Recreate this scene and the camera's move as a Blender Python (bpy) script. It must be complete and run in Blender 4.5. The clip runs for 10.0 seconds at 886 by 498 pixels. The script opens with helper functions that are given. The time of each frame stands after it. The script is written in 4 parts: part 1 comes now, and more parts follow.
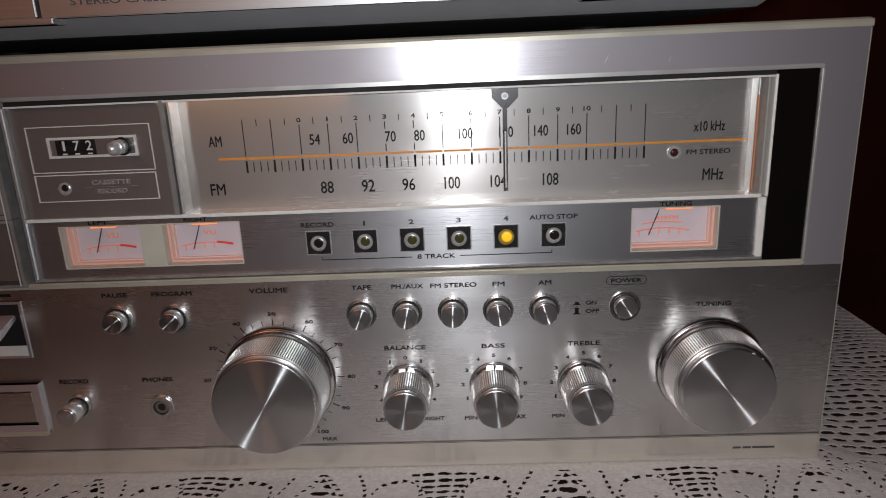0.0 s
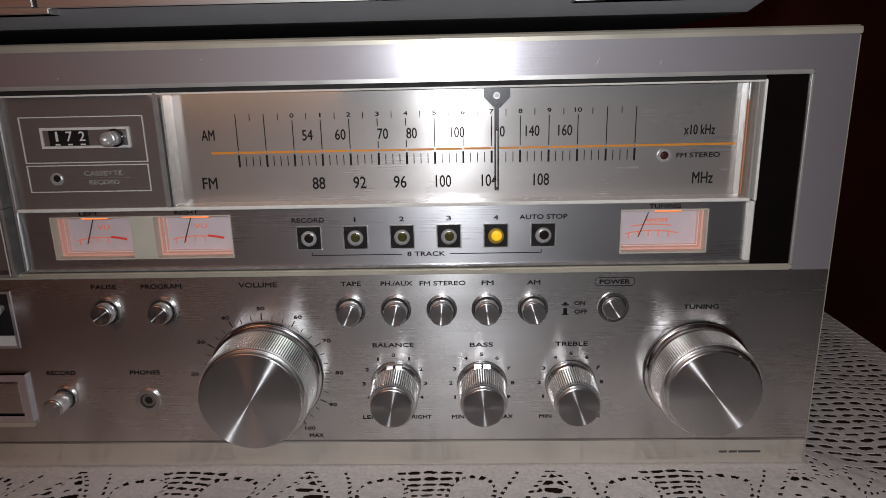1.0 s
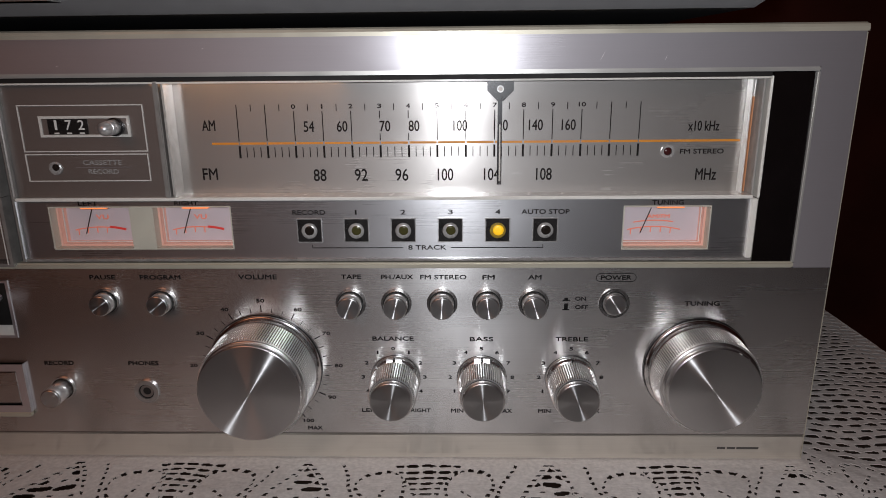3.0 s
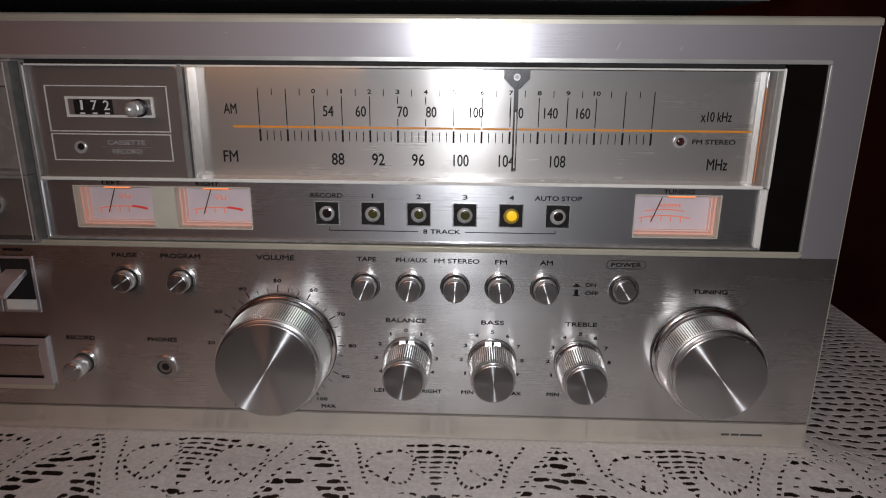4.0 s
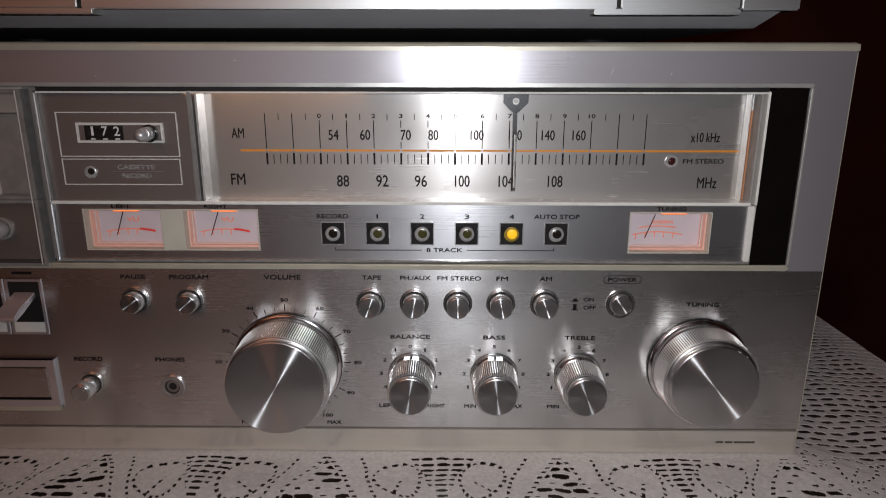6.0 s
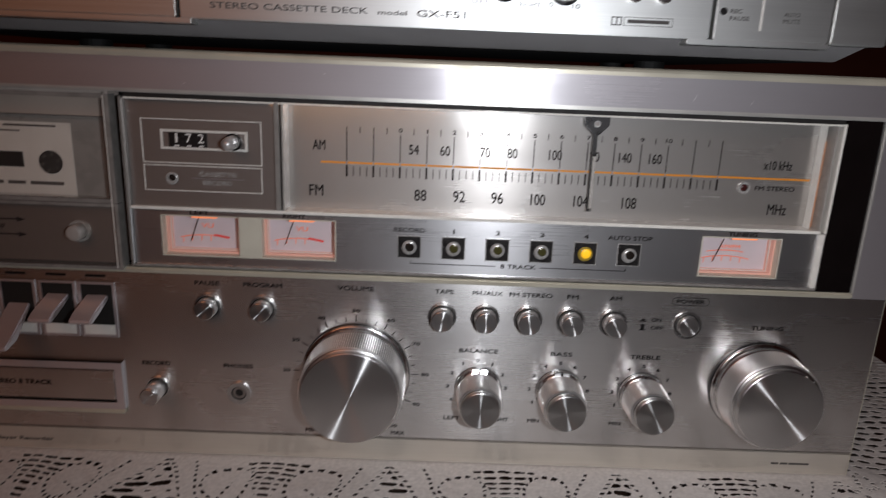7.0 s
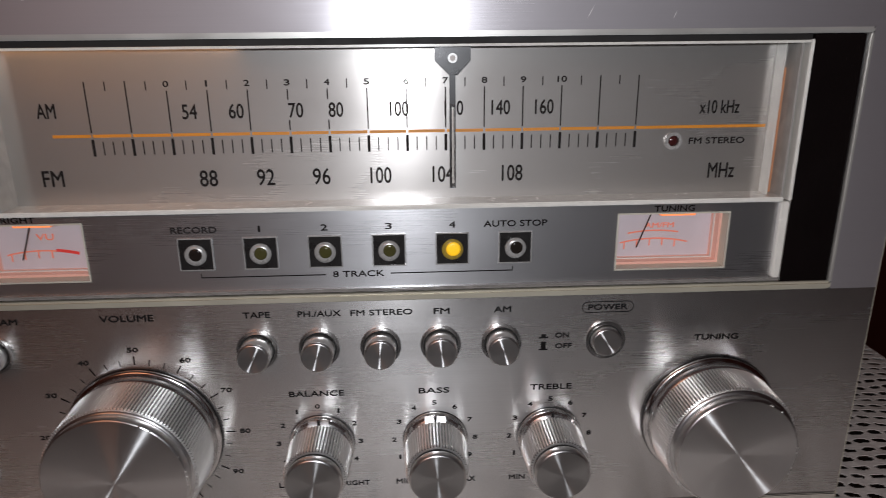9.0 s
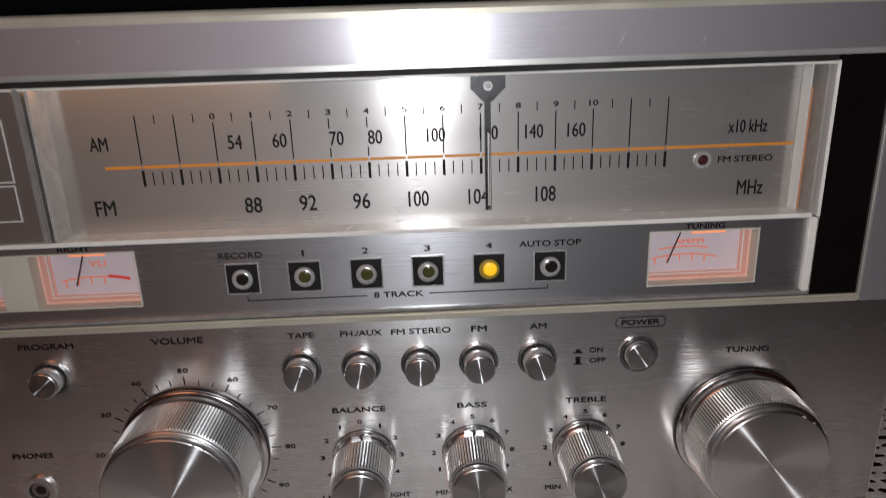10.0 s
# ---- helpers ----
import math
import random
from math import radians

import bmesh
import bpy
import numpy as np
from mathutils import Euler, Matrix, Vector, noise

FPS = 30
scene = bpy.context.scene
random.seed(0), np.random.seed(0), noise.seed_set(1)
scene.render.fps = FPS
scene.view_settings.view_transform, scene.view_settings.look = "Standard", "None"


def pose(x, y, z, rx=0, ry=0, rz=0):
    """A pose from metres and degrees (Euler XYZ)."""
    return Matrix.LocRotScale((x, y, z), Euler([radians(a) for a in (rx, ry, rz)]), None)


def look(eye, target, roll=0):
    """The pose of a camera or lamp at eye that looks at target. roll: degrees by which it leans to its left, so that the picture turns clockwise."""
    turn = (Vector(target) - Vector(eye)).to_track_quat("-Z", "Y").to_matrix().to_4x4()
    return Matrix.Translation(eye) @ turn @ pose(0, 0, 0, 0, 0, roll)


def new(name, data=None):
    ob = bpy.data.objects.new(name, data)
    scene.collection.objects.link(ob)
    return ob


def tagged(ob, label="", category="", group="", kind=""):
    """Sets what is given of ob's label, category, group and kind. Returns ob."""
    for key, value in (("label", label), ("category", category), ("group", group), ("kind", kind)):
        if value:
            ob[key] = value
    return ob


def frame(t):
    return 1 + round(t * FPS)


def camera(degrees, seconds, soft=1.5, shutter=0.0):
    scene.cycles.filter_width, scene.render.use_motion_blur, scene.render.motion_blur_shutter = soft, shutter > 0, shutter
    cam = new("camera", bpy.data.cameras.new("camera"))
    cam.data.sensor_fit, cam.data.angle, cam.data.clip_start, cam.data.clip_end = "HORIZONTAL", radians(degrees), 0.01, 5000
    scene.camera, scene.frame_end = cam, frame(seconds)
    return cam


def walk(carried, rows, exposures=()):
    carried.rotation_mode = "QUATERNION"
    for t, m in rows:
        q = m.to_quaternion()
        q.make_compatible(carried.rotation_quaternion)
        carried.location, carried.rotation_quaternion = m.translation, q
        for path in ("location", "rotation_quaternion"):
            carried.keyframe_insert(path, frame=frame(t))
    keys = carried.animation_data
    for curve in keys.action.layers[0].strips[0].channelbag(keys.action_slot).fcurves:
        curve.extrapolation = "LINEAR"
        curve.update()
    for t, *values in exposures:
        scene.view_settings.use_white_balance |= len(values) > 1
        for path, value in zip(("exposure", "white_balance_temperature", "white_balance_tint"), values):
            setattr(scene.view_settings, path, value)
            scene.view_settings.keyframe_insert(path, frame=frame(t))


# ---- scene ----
cam = camera(67.6, 10.0, soft=0.72, shutter=0.6)
PATH = [
    (0, (0.0060, -0.2640, 0.1780), (-0.0630, 1.6590, -0.3680), -2.50),
    (0.5, (0.0090, -0.2650, 0.1790), (-0.0430, 1.6640, -0.3460), -1.60),
    (1, (0.0090, -0.2660, 0.1740), (-0.0510, 1.6630, -0.3480), -1.30),
    (1.5, (0.0090, -0.2650, 0.1750), (-0.0540, 1.6630, -0.3510), -0.80),
    (2, (0.0080, -0.2640, 0.1760), (-0.0480, 1.6630, -0.3560), -1.00),
    (2.5, (0.0080, -0.2640, 0.1750), (-0.0470, 1.6600, -0.3700), -0.80),
    (3.8, (0.0050, -0.2690, 0.1750), (-0.0561, 1.6500, -0.3851), 0.09),
    (4, (0.0040, -0.2710, 0.1740), (-0.0650, 1.6430, -0.4020), 0.40),
    (4.5, (-0.0020, -0.2740, 0.1750), (-0.0570, 1.6340, -0.4220), 0.20),
    (5, (-0.0020, -0.2790, 0.1750), (-0.0250, 1.6330, -0.4120), 0.20),
    (5.2, (-0.0030, -0.2790, 0.1750), (-0.0370, 1.6320, -0.4160), -0.20),
    (6.3, (-0.0060, -0.2800, 0.1800), (0.0030, 1.6510, -0.3380), 0.50),
    (6.5, (-0.0180, -0.2790, 0.1820), (0.0360, 1.6500, -0.3460), 1.40),
    (6.8, (-0.0390, -0.2820, 0.1850), (0.0000, 1.6510, -0.3270), 2.00),
    (7, (-0.0430, -0.2820, 0.1840), (-0.0240, 1.6480, -0.3420), 2.30),
    (7.2, (-0.0530, -0.2800, 0.1860), (-0.0410, 1.6340, -0.3930), 2.70),
    (7.5, (-0.0670, -0.2790, 0.1790), (-0.0540, 1.6520, -0.3420), 2.60),
    (7.7, (-0.0710, -0.2790, 0.1880), (-0.0950, 1.6450, -0.3550), 1.10),
    (8, (-0.0610, -0.2740, 0.1770), (-0.0970, 1.6710, -0.2880), 1.70),
    (8.2, (-0.0550, -0.2660, 0.1720), (0.0600, 1.6670, -0.3250), 2.60),
    (8.4, (-0.0200, -0.2380, 0.1700), (0.0580, 1.6860, -0.3710), 1.40),
    (8.5, (0.0010, -0.2320, 0.1670), (-0.0270, 1.6920, -0.3750), -0.90),
    (8.7, (0.0070, -0.2040, 0.1700), (0.1020, 1.7070, -0.4140), 0.30),
    (8.8, (0.0085, -0.1968, 0.1748), (0.1397, 1.7087, -0.4603), 0.23),
    (9, (0.0110, -0.1940, 0.1680), (0.0980, 1.7130, -0.4270), -0.60),
    (9.5, (0.0070, -0.1950, 0.1690), (0.0640, 1.7040, -0.4560), -1.70),
    (10, (0.0030, -0.1980, 0.1770), (0.0540, 1.7090, -0.4230), -1.90),
]
walk(cam, [(t, look(eye, target, roll)) for t, eye, target, roll in PATH])

# ---- light ----
world = bpy.data.worlds.new("dim_room")
scene.world = world
world.use_nodes = True
world.node_tree.nodes["Background"].inputs[0].default_value = (0.10, 0.05, 0.04, 1)
world.node_tree.nodes["Background"].inputs[1].default_value = 0.02

flash = new("phone_torch", bpy.data.lights.new("phone_torch", "SPOT"))
flash.data.energy = 2.05
flash.data.spot_size, flash.data.spot_blend = radians(160), 1.0
flash.data.shadow_soft_size = 0.004
flash.data.color = (0.905, 0.932, 1.0)
flash.matrix_world = look((0.003, -0.290, 0.186), (0.082, 0.0, 0.145))

room_lamp = new("room_lamp_light", bpy.data.lights.new("room_lamp_light", "POINT"))
room_lamp.data.energy, room_lamp.data.shadow_soft_size = 10.5, 0.5
room_lamp.data.color = (1.0, 0.40, 0.20)
room_lamp.location = (-0.8, -1.5, 1.2)

# the dial's own warm lamp, tucked under the top rail
dial_light = new("dial_lamp_light", bpy.data.lights.new("dial_lamp_light", "AREA"))
dial_light.data.shape = "RECTANGLE"
dial_light.data.size, dial_light.data.size_y = 0.075, 0.003
dial_light.data.energy = 0.0022
dial_light.data.color = (1.0, 0.50, 0.22)
dial_light.matrix_world = look((-0.078, 0.0022, 0.1672), (-0.078, 0.0075, 0.135))

# ---- materials ----
MM = 0.001


def material(name):
    m = bpy.data.materials.new(name)
    m.use_nodes = True
    return m, m.node_tree.nodes, m.node_tree.links, m.node_tree.nodes["Principled BSDF"]


def grain(nodes, links, scale_xyz, detail=4.0, scale=1.0):
    coord = nodes.new("ShaderNodeTexCoord")
    mapping = nodes.new("ShaderNodeMapping")
    mapping.inputs["Scale"].default_value = scale_xyz
    tex = nodes.new("ShaderNodeTexNoise")
    tex.inputs["Scale"].default_value = scale
    tex.inputs["Detail"].default_value = detail
    links.new(coord.outputs["Object"], mapping.inputs["Vector"])
    links.new(mapping.outputs["Vector"], tex.inputs["Vector"])
    return tex


def ramp(nodes, links, tex, low, high, a=0.3, b=0.7):
    r = nodes.new("ShaderNodeMapRange")
    r.inputs["From Min"].default_value, r.inputs["From Max"].default_value = a, b
    r.inputs["To Min"].default_value, r.inputs["To Max"].default_value = low, high
    links.new(tex.outputs["Fac"], r.inputs["Value"])
    return r


def tinted(nodes, links, fac, c1, c2):
    mix = nodes.new("ShaderNodeMix")
    mix.data_type = "RGBA"
    mix.inputs[6].default_value, mix.inputs[7].default_value = (*c1, 1), (*c2, 1)
    links.new(fac, mix.inputs[0])
    return mix.outputs[2]


def brushed(name, colour, rough=0.3, aniso=0.8, spread=(0, 0, 1), streak=(9, 9, 4200), bump=0.05, vary=0.05, broad=0.45, metal=1.0, deep=0.9, wide=0.5):
    """Metal brushed along x: fine scratches, soft stains, a highlight drawn out across the scratches."""
    m, n, l, b = material(name)
    fine = grain(n, l, streak, 3.0)
    soft = grain(n, l, (14, 14, 30), 4.0)
    b.inputs["Metallic"].default_value = metal
    b.inputs["Anisotropic"].default_value = aniso
    dark = tuple(c * deep for c in colour)
    tone = tinted(n, l, ramp(n, l, fine, 0, 1).outputs[0], dark, colour)
    l.new(tone, b.inputs["Base Color"])
    add = n.new("ShaderNodeMath")
    l.new(ramp(n, l, fine, rough - vary, rough + vary).outputs[0], add.inputs[0])
    l.new(ramp(n, l, soft, -0.035, 0.06).outputs[0], add.inputs[1])
    l.new(add.outputs[0], b.inputs["Roughness"])
    way = n.new("ShaderNodeCombineXYZ")
    for i in range(3):
        way.inputs[i].default_value = spread[i]
    l.new(way.outputs[0], b.inputs["Tangent"])
    bm_node = n.new("ShaderNodeBump")
    bm_node.inputs["Strength"].default_value = bump
    bm_node.inputs["Distance"].default_value = 0.0002
    l.new(fine.outputs["Fac"], bm_node.inputs["Height"])
    l.new(bm_node.outputs[0], b.inputs["Normal"])
    # the oxide film scatters a second, wider lobe
    film = n.new("ShaderNodeBsdfPrincipled")
    film.inputs["Metallic"].default_value = metal
    film.inputs["Roughness"].default_value = wide
    film.inputs["Anisotropic"].default_value = 0.5
    l.new(way.outputs[0], film.inputs["Tangent"])
    l.new(tone, film.inputs["Base Color"])
    both = n.new("ShaderNodeMixShader")
    both.inputs[0].default_value = broad
    l.new(b.outputs[0], both.inputs[1])
    l.new(film.outputs[0], both.inputs[2])
    l.new(both.outputs[0], n["Material Output"].inputs[0])
    return m


def turned(name, colour, rough=0.255, aniso=0.815, soft=0.3):
    """Metal turned on a lathe round y: rings of fine scratches, so the highlight is a thin radial streak."""
    m, n, l, b = material(name)
    b.inputs["Metallic"].default_value = 1.0
    b.inputs["Base Color"].default_value = (*colour, 1)
    b.inputs["Roughness"].default_value = 0.34
    tan = n.new("ShaderNodeTangent")
    tan.direction_type, tan.axis = "RADIAL", "Y"
    fine = n.new("ShaderNodeBsdfAnisotropic")
    fine.inputs["Color"].default_value = (*colour, 1)
    fine.inputs["Roughness"].default_value = rough
    fine.inputs["Anisotropy"].default_value = aniso
    l.new(tan.outputs[0], fine.inputs["Tangent"])
    both = n.new("ShaderNodeMixShader")
    worn = grain(n, l, (250, 250, 250), 3.0)
    l.new(ramp(n, l, worn, soft - 0.08, soft + 0.12).outputs[0], both.inputs[0])
    l.new(fine.outputs[0], both.inputs[1])
    l.new(b.outputs[0], both.inputs[2])
    l.new(both.outputs[0], n["Material Output"].inputs[0])
    return m


def plain(name, colour, rough=0.5, metal=0.0, vary=0.08, scale=120, bump=0.0, coat=0.0):
    m, n, l, b = material(name)
    tex = grain(n, l, (scale, scale, scale), 5.0)
    c2 = tuple(c * (1 - 2 * vary) for c in colour)
    l.new(tinted(n, l, ramp(n, l, tex, 0, 1).outputs[0], c2, colour), b.inputs["Base Color"])
    l.new(ramp(n, l, tex, max(rough - 0.07, 0.02), rough + 0.07).outputs[0], b.inputs["Roughness"])
    b.inputs["Metallic"].default_value = metal
    b.inputs["Coat Weight"].default_value = coat
    if bump:
        bn = n.new("ShaderNodeBump")
        bn.inputs["Strength"].default_value, bn.inputs["Distance"].default_value = bump, 0.0005
        l.new(tex.outputs["Fac"], bn.inputs["Height"])
        l.new(bn.outputs[0], b.inputs["Normal"])
    return m


def lit(name, colour, strength):
    m, n, l, b = material(name)
    b.inputs["Base Color"].default_value = (*colour, 1)
    b.inputs["Emission Color"].default_value = (*colour, 1)
    b.inputs["Emission Strength"].default_value = strength
    b.inputs["Roughness"].default_value = 0.4
    return m


def clear(name, tint=(1, 1, 1), gloss=0.05, haze=0.0):
    """Thin clear acrylic: passes light straight on, with a glossy surface by Fresnel."""
    m, n, l, b = material(name)
    n.remove(b)
    see = n.new("ShaderNodeBsdfTransparent")
    see.inputs[0].default_value = (*tint, 1)
    shine = n.new("ShaderNodeBsdfGlossy")
    shine.inputs["Roughness"].default_value = gloss
    fres = n.new("ShaderNodeFresnel")
    fres.inputs["IOR"].default_value = 1.45
    mix = n.new("ShaderNodeMixShader")
    l.new(fres.outputs[0], mix.inputs[0])
    l.new(see.outputs[0], mix.inputs[1])
    l.new(shine.outputs[0], mix.inputs[2])
    fog = n.new("ShaderNodeBsdfDiffuse")
    fog.inputs[0].default_value = (0.55, 0.51, 0.48, 1)
    veil = n.new("ShaderNodeMixShader")
    veil.inputs[0].default_value = haze
    l.new(mix.outputs[0], veil.inputs[1])
    l.new(fog.outputs[0], veil.inputs[2])
    l.new(veil.outputs[0], n["Material Output"].inputs[0])
    return m


PANEL = brushed("brushed_aluminium", (0.725, 0.708, 0.69), 0.25, 0.88, streak=(14, 14, 5200), bump=0.0045, vary=0.012, broad=0.22, deep=0.95, wide=0.66)
STRIP = brushed("satin_aluminium", (0.82, 0.80, 0.825), 0.22, 0.5, streak=(20, 20, 5000), bump=0.004, vary=0.01, broad=0.60, deep=0.98, wide=0.78)
DIAL = brushed("dial_aluminium", (0.60, 0.575, 0.545), 0.235, 0.75, streak=(20, 20, 5000), bump=0.0015, vary=0.008, broad=0.46, metal=0.85, deep=0.96, wide=0.60)
PLATE = brushed("band_aluminium", (0.56, 0.555, 0.56), 0.28, 0.8, streak=(20, 20, 5000), bump=0.01, vary=0.015, broad=0.30, metal=0.95, deep=0.95, wide=0.48)
DULL = brushed("dull_plate", (0.30, 0.272, 0.252), 0.40, 0.6, bump=0.02, vary=0.03, broad=0.5, metal=0.7, deep=0.92, wide=0.55)
TAUPE = plain("taupe_plastic", (0.52, 0.45, 0.40), 0.5, 0.0, 0.06, 80)
CREAM = plain("champagne_edge", (0.62, 0.585, 0.47), 0.38, 0.35, 0.05, 60)
RIM = plain("pale_rim", (0.62, 0.61, 0.57), 0.35, 0.5, 0.05, 60)
CAP = turned("turned_cap", (0.72, 0.71, 0.70), 0.28, 0.78, 0.54)
DARKCAP = turned("dark_turned_cap", (0.36, 0.355, 0.35), 0.29, 0.74, 0.42)
SKIRT = plain("satin_skirt", (0.84, 0.835, 0.825), 0.20, 0.95, 0.03, 150)
STEM = plain("satin_stem", (0.92, 0.91, 0.89), 0.34, 0.75, 0.05, 300)
RING = turned("turned_ring", (0.74, 0.73, 0.72), 0.24, 0.4, 0.5)
KNURL = plain("knurled_metal", (0.96, 0.955, 0.94), 0.36, 0.92, 0.04, 70)
COLLAR = plain("button_collar", (0.72, 0.715, 0.70), 0.22, 0.95, 0.05, 150)
# near-black colour stands in for the shade between the grip ridges
GROOVE_SHADE = plain("groove_shade", (0.035, 0.032, 0.03), 0.6, 0.3, 0.2, 200)
ACRYLSIDE = plain("acrylic_side", (0.46, 0.44, 0.41), 0.2, 0.0, 0.12, 260, coat=0.6)
CHROME = plain("chrome", (0.84, 0.83, 0.82), 0.18, 1.0, 0.03, 200)
BLACK = plain("black_plastic", (0.012, 0.011, 0.011), 0.3, 0.0, 0.1, 200)
GLOSSBLACK = plain("glossy_black", (0.008, 0.006, 0.006), 0.12, 0.0, 0.1, 60)
# near-black for openings, gaps and necks: their shade is put into the colour
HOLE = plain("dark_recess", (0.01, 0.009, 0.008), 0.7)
INK = plain("black_ink", (0.012, 0.011, 0.011), 0.85, 0.0, 0.05)
GREYINK = plain("grey_ink", (0.10, 0.095, 0.09), 0.85, 0.0, 0.05)
for ink in (INK, GREYINK):
    ink.node_tree.nodes["Principled BSDF"].inputs["Specular IOR Level"].default_value = 0.1
ORANGE = plain("orange_ink", (0.78, 0.30, 0.03), 0.4, 0.0, 0.05)
FROST = plain("frosted_acrylic_edge", (0.80, 0.78, 0.72), 0.22, 0.0, 0.04, 300, coat=0.5)
EDGE = plain("clear_acrylic_edge", (0.30, 0.285, 0.265), 0.14, 0.0, 0.15, 200, coat=1.0)
BLADE = clear("clear_blade", haze=0.10)
ACRYLIC = clear("clear_acrylic", haze=0.006)
SMOKE = clear("smoked_acrylic", (0.94, 0.92, 0.90), haze=0.03)
VINYL = plain("dark_vinyl", (0.03, 0.022, 0.018), 0.55, 0.0, 0.2, 80, 0.2)
WHITE = plain("white_print", (0.8, 0.79, 0.75), 0.5, 0.0, 0.03)
# meter walls and scale print emit faintly, in place of lamp light on them
GLOW = lit("orange_glow_edge", (0.80, 0.45, 0.36), 0.10)
LAMP = lit("orange_lamp", (1.0, 0.28, 0.08), 0.8)
SCALE = lit("orange_scale_glow", (0.86, 0.27, 0.17), 0.17)
SCALERED = lit("red_scale_glow", (0.75, 0.06, 0.05), 0.12)
YELLOW = lit("yellow_lit_lens", (1.0, 0.60, 0.02), 0.32)
METERFACE = plain("meter_face", (0.70, 0.67, 0.71), 0.45, 0.0, 0.04)
HOUSING = plain("meter_housing", (0.62, 0.60, 0.50), 0.4, 0.0, 0.05)
LENSGREY = plain("lens_ring", (0.50, 0.49, 0.47), 0.25, 0.3, 0.05)
LENSDARK = plain("dark_lens", (0.02, 0.015, 0.012), 0.12)
LENSGREEN = plain("olive_lens", (0.08, 0.075, 0.025), 0.15)
LENSRED = plain("dark_red_lens", (0.06, 0.010, 0.010), 0.15)
DECKWHITE = brushed("silver_deck_face", (0.80, 0.81, 0.79), 0.5, 0.3, bump=0.02)
DECKGREY = plain("grey_deck_base", (0.24, 0.24, 0.245), 0.5, 0.0, 0.06, 60)
WALL = plain("dark_red_wall", (0.19, 0.065, 0.048), 0.8, 0.0, 0.3, 3)
WOOD = plain("dark_wood", (0.035, 0.018, 0.011), 0.45, 0.0, 0.3, 25)

# ---- building helpers ----
ORIGIN = {}


def thing(name, x, y, z, label, category, group="", kind=""):
    ob = new(name)
    ob.empty_display_size = 0.02
    ob.location = (x * MM, y * MM, z * MM)
    ORIGIN[ob] = Vector(ob.location)
    return tagged(ob, label, category, group, kind)


def part(name, bm, mat, parent=None, label="", smooth=False):
    """Links a bmesh, in millimetres of the place, as one mesh object under a thing or a part."""
    co = [v.co for v in bm.verts]
    low = Vector([min(c[i] for c in co) for i in range(3)])
    high = Vector([max(c[i] for c in co) for i in range(3)])
    mid = (low + high) / 2
    for v in bm.verts:
        v.co = (v.co - mid) * MM
    me = bpy.data.meshes.new(name)
    for f in bm.faces:
        f.smooth = smooth
    bm.to_mesh(me)
    bm.free()
    me.materials.append(mat)
    ob = new(name, me)
    ORIGIN[ob] = mid * MM
    if parent is not None:
        ob.parent = parent
        ob.location = mid * MM - ORIGIN[parent]
    else:
        ob.location = mid * MM
    return tagged(ob, label)


def add_box(bm, x0, x1, y0, y1, z0, z1, bevel=0.0):
    made = bmesh.ops.create_cube(bm, size=1.0)["verts"]
    for v in made:
        v.co = Vector((x0 + (v.co.x + 0.5) * (x1 - x0), y0 + (v.co.y + 0.5) * (y1 - y0), z0 + (v.co.z + 0.5) * (z1 - z0)))
    if bevel:
        edges = list({e for v in made for e in v.link_edges})
        bmesh.ops.bevel(bm, geom=edges, offset=bevel, segments=2, affect="EDGES", clamp_overlap=True)


def box(x0, x1, y0, y1, z0, z1, bevel=0.0):
    bm = bmesh.new()
    add_box(bm, x0, x1, y0, y1, z0, z1, bevel)
    return bm


def frame_bars(x0, x1, y0, y1, z0, z1, w):
    """A rectangular frame of bars w wide."""
    bm = bmesh.new()
    add_box(bm, x0, x1, y0, y1, z1 - w, z1)
    add_box(bm, x0, x1, y0, y1, z0, z0 + w)
    add_box(bm, x0, x0 + w, y0, y1, z0 + w, z1 - w)
    add_box(bm, x1 - w, x1, y0, y1, z0 + w, z1 - w)
    return bm


def lathe(cx, cz, profile, segments=48, teeth=0.0):
    """Turns (radius, y) pairs round an axis along y; teeth cuts square ridges that deep, five lines to a ridge."""
    bm = bmesh.new()
    rings = []
    for r, y in profile:
        ring = []
        for i in range(segments):
            rr = r - (teeth if teeth and i % 5 > 2 else 0.0)
            a = 2 * math.pi * i / segments
            ring.append(bm.verts.new((cx + rr * math.cos(a), y, cz + rr * math.sin(a))))
        rings.append(ring)
    for a, b in zip(rings, rings[1:]):
        for i in range(segments):
            j = (i + 1) % segments
            bm.faces.new((a[i], a[j], b[j], b[i]))
    bm.faces.new(rings[0])
    bm.faces.new(rings[-1])
    bmesh.ops.recalc_face_normals(bm, faces=bm.faces)
    return bm


def annulus(cx, cz, r0, r1, y0, y1, segments=40):
    bm = bmesh.new()
    rings = []
    for r, y in ((r0, y1), (r0, y0), (r1, y0), (r1, y1)):
        rings.append([bm.verts.new((cx + r * math.cos(2 * math.pi * i / segments), y, cz + r * math.sin(2 * math.pi * i / segments))) for i in range(segments)])
    for k in range(4):
        a, b = rings[k], rings[(k + 1) % 4]
        for i in range(segments):
            j = (i + 1) % segments
            bm.faces.new((a[i], a[j], b[j], b[i]))
    bmesh.ops.recalc_face_normals(bm, faces=bm.faces)
    return bm


